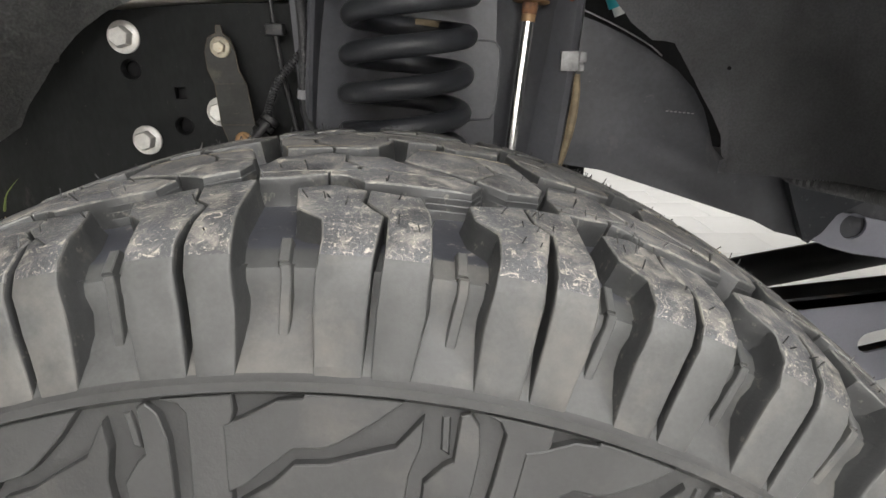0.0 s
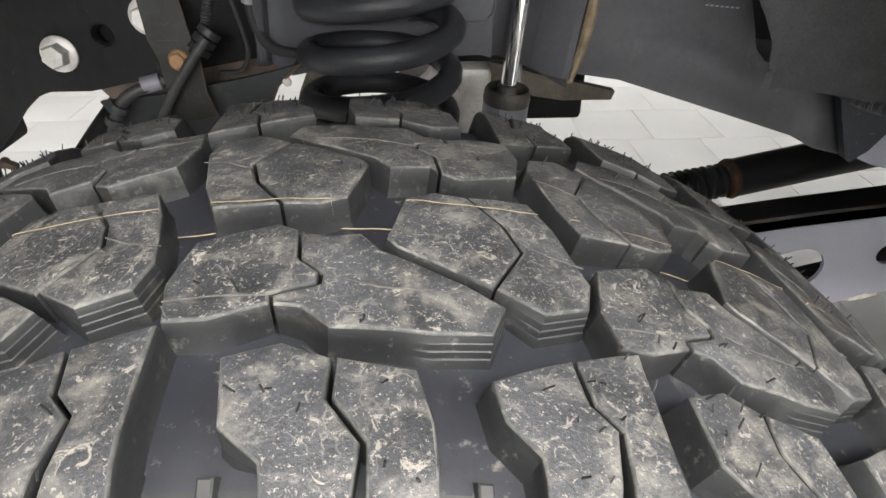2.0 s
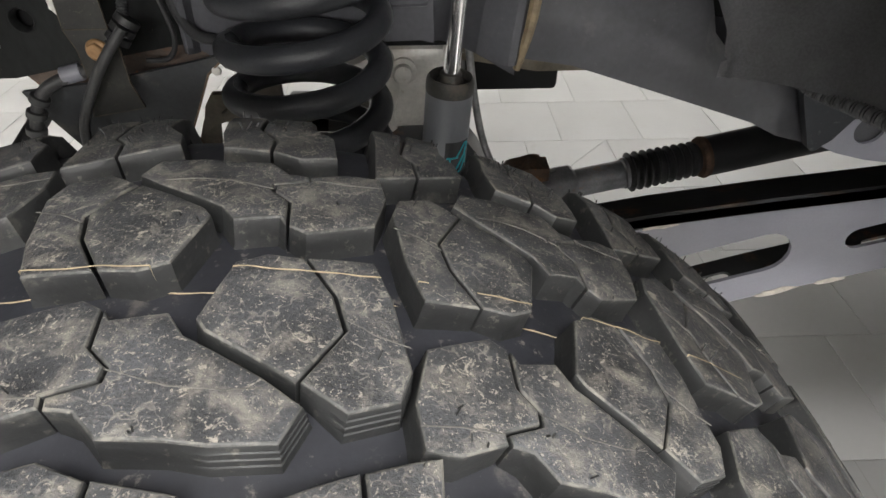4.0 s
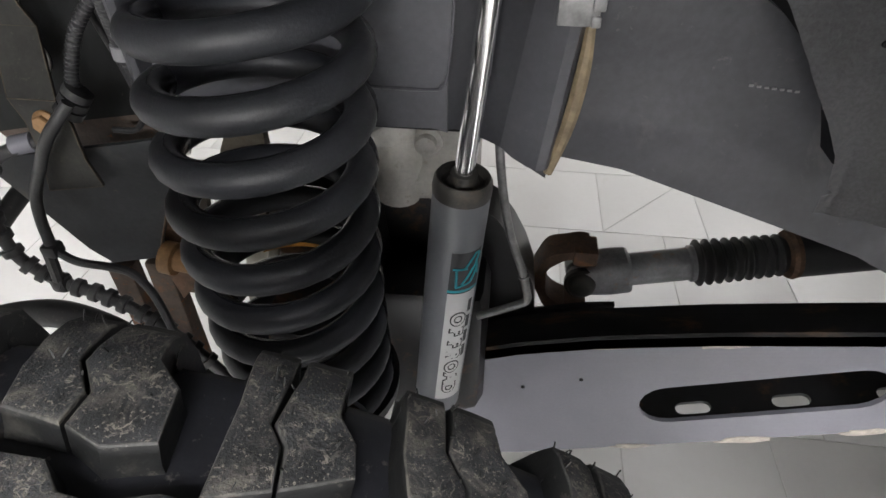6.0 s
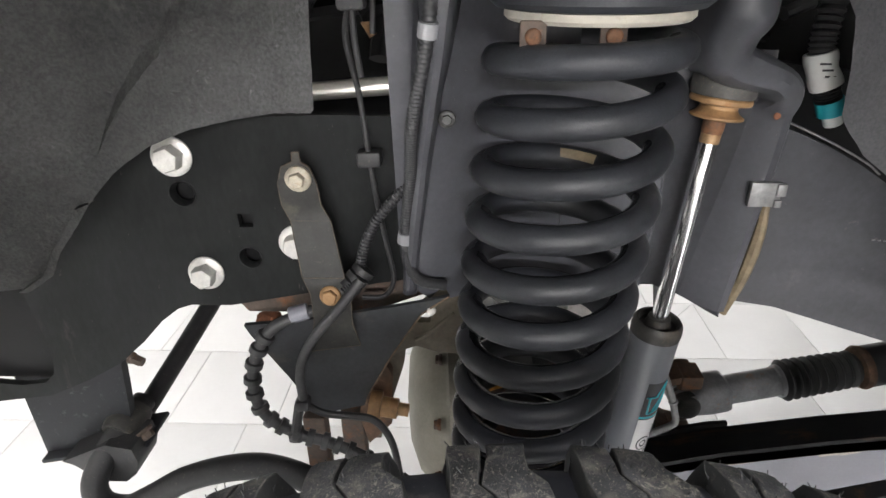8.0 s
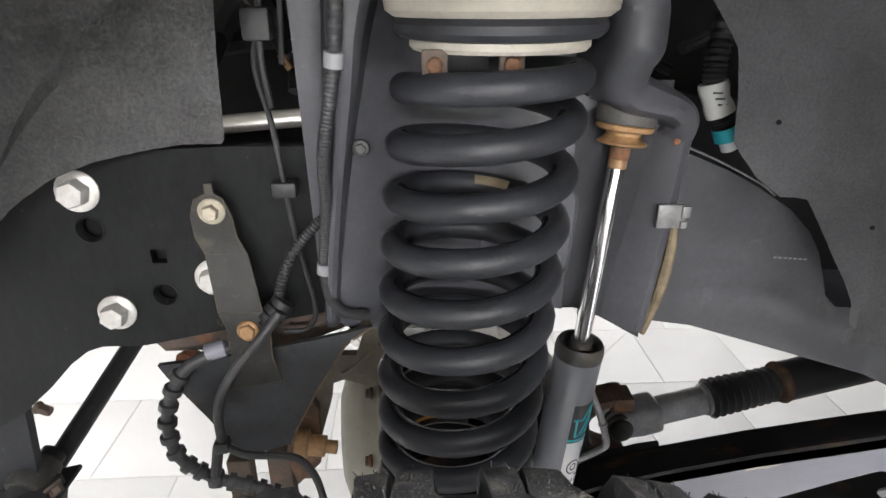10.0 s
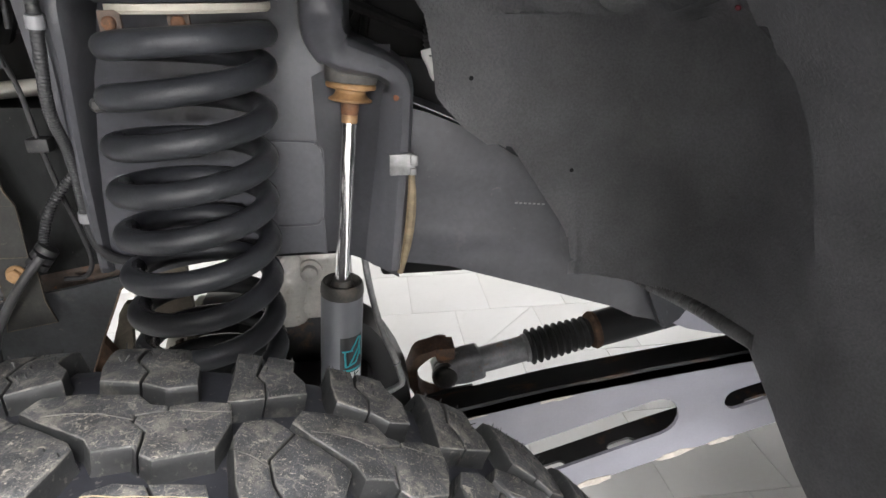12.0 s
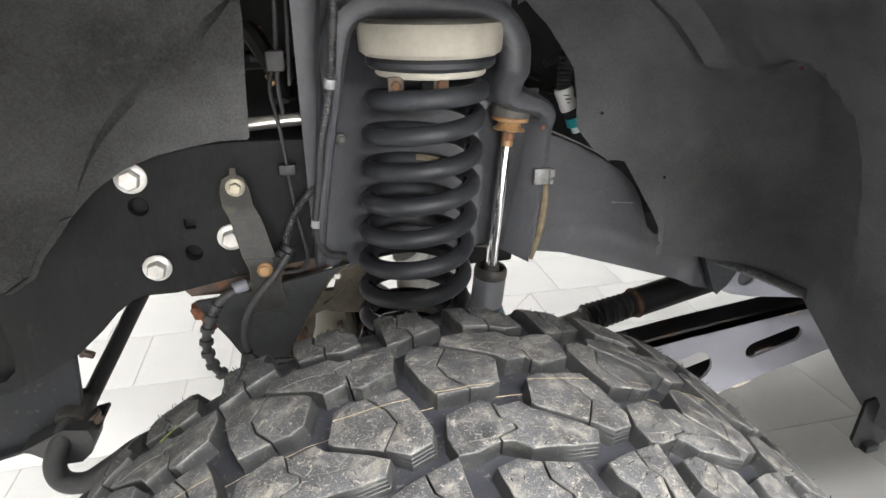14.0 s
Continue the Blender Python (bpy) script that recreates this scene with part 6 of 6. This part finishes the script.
def raised(name, outline, h0, h1, pitch=1.0, cell=0.012, skin="rubber_wall"):
    """A raised rubber shape on the tyre's surface, its outline in mm."""
    bm = bmesh.new()
    loop = [(x, y) for x, y in outline]
    rings = []
    for h, o in ((h1, -0.6), (h1 - 0.5, 0.0), (h0, 0.6)):
        rings.append([bm.verts.new((p.x / 1000, p.y / 1000, h / 1000)) for p in offset_loop(loop, [o] * len(loop))])
    bm.faces.new(rings[0])
    for r0, r1 in zip(rings, rings[1:]):
        for k in range(len(loop)):
            bm.faces.new((r0[k], r0[(k + 1) % len(loop)], r1[(k + 1) % len(loop)], r1[k]))
    xs, ys = [v.co.x for v in bm.verts], [v.co.y for v in bm.verts]
    for x in np.arange(min(xs) + 0.006, max(xs), cell):
        bmesh.ops.bisect_plane(bm, geom=bm.verts[:] + bm.edges[:] + bm.faces[:], plane_co=(x, 0, 0), plane_no=(1, 0, 0))
    for y in list(np.arange(min(ys) + 0.006, max(ys), cell)) + [-0.125, -0.135, -0.166]:
        bmesh.ops.bisect_plane(bm, geom=bm.verts[:] + bm.edges[:] + bm.faces[:], plane_co=(0, y, 0), plane_no=(0, 1, 0))
    for v in bm.verts:
        v.co = on_tyre(0.040 + v.co.x * pitch, v.co.y, v.co.z)
    return mesh_of(name, bm, skin)


# the tread repeats at an uneven pitch: each repeat's place round the tyre in mm, and its length
REPEATS = [(0.0, 1.0), (132.5, 0.88), (260.5, 0.88)] + [(260.5 + 147.4 * k, 1.0) for k in range(1, 17)]

STRIPE_W = -0.005


def hang(name, me, parent, k):
    ob = new(name, me)
    ob.parent = parent
    ob.matrix_parent_inverse = parent.matrix_world.inverted()
    ob.matrix_basis = Matrix.Translation(AXLE) @ Matrix.Rotation(REPEATS[k][0] / 1000 / RAD, 4, "Y")
    return ob


def tyre():
    ob = thing("tyre", "large dusty off-road tyre with deep chunky tread blocks", "tyre", (AXLE.x, AXLE.y, 0))
    carcass(ob)
    for pitch in (1.0, 0.88):
        meshes = []
        for name, poly, sipe, i, j, st in BLOCKS:
            for flip in (False, True):
                meshes.append((name, block_mesh(name, poly, sipe, i, j, st, flip, pitch)))
        for a in (-37, 36):
            meshes.append(("groove_rib", raised("groove_rib", [(a - 2.2, -113), (a + 2.2, -113), (a + 4.5, -140), (a + 2.5, -171), (a - 2.5, -171), (a, -140)], -14, -9.5, pitch, skin="rubber_lug")))
        # sidewall: a shouldered pad, a stepped pad under a zigzag channel, a tongue and a broad pad beside a bent slit
        for poly, high in (([(-24, -181.5), (20, -181.5), (6.8, -191.3), (-8, -199.4), (-16, -202), (-29, -202.3), (-40, -208.8), (-51, -215.5), (-61, -219), (-61, -193), (-52, -190.5), (-37, -184.3), (-25, -183)], 1.3),
                           ([(29.5, -187), (18.5, -199.7), (3, -203.8), (-13, -208), (-29, -208.5), (-40, -216.5), (-57, -224), (-62, -243), (26, -243), (26, -210), (30, -198)], 1.1),
                           ([(46, -184), (50, -182.5), (55, -187), (58, -197), (58, -212), (55, -243), (36, -243), (34, -212), (42, -204.5), (46.5, -202)], 0.9),
                           ([(57, -181.5), (89, -181.5), (89.5, -188), (87, -196), (86, -219), (85, -243), (64, -243), (67.5, -208), (68, -188), (64.5, -184)], 0.8)):
            meshes.append(("sidewall_lug", raised("sidewall_lug", poly, -3.5, high, pitch)))
        meshes.append(("sidewall_bar", raised("sidewall_bar", [(38, -186), (41.5, -185.5), (44, -200.5), (40, -199)], -3.5, -1.6, pitch)))
        for k in range(PERIODS):
            if REPEATS[k][1] == pitch:
                for name, me in meshes:
                    hang(name, me, ob, k)
    # paint stripe left from the factory, round the crown: over the blocks and down into the grooves
    def on_block(a, w):
        for at, pitch in REPEATS[-2:] + REPEATS[:3]:
            at = at - 2000 * math.pi * RAD if at > 1000 else at
            u, v = (a * 1000 - 40 - at) / pitch, w * 1000
            for _, poly, *_ in BLOCKS:
                for x, y in ((u, v), (-u, -v)):
                    c = False
                    for (x1, y1), (x2, y2) in zip(poly, poly[-1:] + poly[:-1]):
                        if (y1 > y) != (y2 > y) and x < (x2 - x1) * (y - y1) / (y2 - y1) + x1:
                            c = not c
                    if c:
                        return True
        return False
    bm = bmesh.new()
    rows = []
    for u in range(560):
        a = -0.28 + 0.001 * u
        w = STRIPE_W + 0.043 * a + 0.0012 * noise.noise(Vector((a * 80, 5, 0)))
        h = 0.0007 if on_block(a, w) else -0.0128
        wide = 0.00036 + 0.0002 * noise.noise(Vector((a * 150, 2, 0)))
        rows.append([bm.verts.new(on_tyre(a, w + dw, h)) for dw in (-wide, wide)])
    for u, (r0, r1) in enumerate(zip(rows, rows[1:])):
        if noise.noise(Vector((u * 0.021, 9, 4))) > -0.22:
            bm.faces.new((r0[0], r0[1], r1[1], r1[0]))
    stripe = part("paint_stripe", bm, "stripe_paint", ob, "thin tan paint line round the crown")
    stripe.matrix_world = Matrix.Translation(AXLE)
    # fine closed cuts in the block tops, filled with pale dust
    for line in ([(-61, -59), (-46, -57.5), (-30, -57.5)], [(-15, -48), (4, -53), (20, -53.5), (31, -52)], [(52, -22), (63, -28), (75, -31)]):
        for sgn in (1, -1):
            for pitch in (1.0, 0.88):
                bm = bmesh.new()
                fine = [Vector(p).lerp(Vector(q), k / 4) for p, q in zip(line, line[1:]) for k in range(4)] + [Vector(line[-1])]
                tube(bm, [on_tyre(0.040 + sgn * pitch * p.x / 1000, sgn * p.y / 1000, 0.0001) for p in fine], 0.00030, 5)
                me = mesh_of("hairline_cut", bm, "rubber_dust")
                for k in range(PERIODS):
                    if REPEATS[k][1] == pitch:
                        hang("hairline_cut", me, ob, k)
    # rubber vent hairs
    bm = bmesh.new()
    rng = random.Random(11)
    for k in range(560):
        a = rng.uniform(-0.36, 0.36)
        w = rng.choice((rng.uniform(-0.118, 0.13), rng.uniform(0.07, 0.135), rng.uniform(0.10, 0.135), rng.uniform(-0.122, -0.05)))
        if not on_block(a, w):
            continue
        p = on_tyre(a, w, -0.0005)
        d = (on_tyre(a, w, 0.01) - p).normalized()
        d = (d + Vector((rng.uniform(-.5, .5), rng.uniform(-.5, .5), rng.uniform(-.3, .3)))).normalized()
        ln = rng.uniform(0.002, 0.0055) * (0.8 if w > 0.1 else 1.0)
        bend = Vector((rng.uniform(-1, 1), rng.uniform(-1, 1), 0)) * ln * 0.25
        tube(bm, [p, p + d * ln * 0.5 + bend * 0.4, p + d * ln + bend], 0.00035, 4, caps=False)
    hairs = part("vent_hairs", bm, "rubber_side", ob)
    hairs.matrix_world = Matrix.Translation(AXLE)
    hairs["kind"] = "stuff"
    blade = thing("grass_blade", "thin dry green grass blade lying on the tread", "grass", (-0.28, 0.372, 0.838))
    bm = bmesh.new()
    line = smooth_line([(-0.290, 0.380, 0.829), (-0.280, 0.372, 0.842), (-0.268, 0.369, 0.853)], 6)
    tube(bm, line, lambda t: 0.0009 * (1.05 - t), 6)
    part("blade", bm, "grass", blade)
    return ob


tyre()


# ---- floor: laid tiles on a grout bed ----
TX, TY, GAP = 0.29, 0.315, 0.0024


def floor():
    ob = part("floor", box(bmesh.new(), (-9.2, -11.2, -0.12), (9.2, 9.2, -0.0025), 0), "grout", smooth=False)
    tagged(ob, "glossy white ceramic tile floor laid in offset rows", "floor", kind="structure")
    bm = bmesh.new()
    box(bm, (GAP / 2, GAP / 2, -0.010), (TX - GAP / 2, TY - GAP / 2, 0.0), 0.0012)
    me = mesh_of("tile", bm, "tile")
    rest = bmesh.new()
    count = 0
    for r in range(-24, 30):
        y = 1.085 + r * TY
        first = {0: 0.187, 1: 0.26, 2: 0.095}.get(r, (0.187 + 0.11 * r) % TX)
        for c in range(-32, 32):
            x = c * TX + first
            if r == 2 and c == 1:
                # this one is cut along its diagonal
                for cut in (((0, 0), (1, 1), (0, 1)), ((0, 0), (1, 0), (1, 1))):
                    bm = bmesh.new()
                    mid = (sum(p[0] for p in cut) / 3, sum(p[1] for p in cut) / 3)
                    tri = [((p[0] * 0.984 + mid[0] * 0.016) * TX, (p[1] * 0.984 + mid[1] * 0.016) * TY) for p in cut]
                    low = [bm.verts.new((x + u, y + v, -0.010)) for u, v in tri]
                    high = [bm.verts.new((x + u, y + v, 0.0)) for u, v in tri]
                    bm.faces.new(high)
                    for k in range(3):
                        bm.faces.new((low[k], low[(k + 1) % 3], high[(k + 1) % 3], high[k]))
                    part("cut_tile", bm, "tile", ob, smooth=False)
            elif -1.9 < x < 1.6 and 0.75 < y < 4.0 and count < 290:
                t = new("tile", me)
                t.parent = ob
                t.location = (x, y, 0)
                count += 1
            elif -9 < x < 9 - TX and -7 < y < 9 - TY:
                vs = [rest.verts.new(p) for p in ((x + GAP / 2, y + GAP / 2, 0), (x + TX - GAP / 2, y + GAP / 2, 0), (x + TX - GAP / 2, y + TY - GAP / 2, 0), (x + GAP / 2, y + TY - GAP / 2, 0))]
                rest.faces.new(vs)
    o = part("tile_field", rest, "tile", ob, smooth=False)
    o["kind"] = "stuff"


floor()
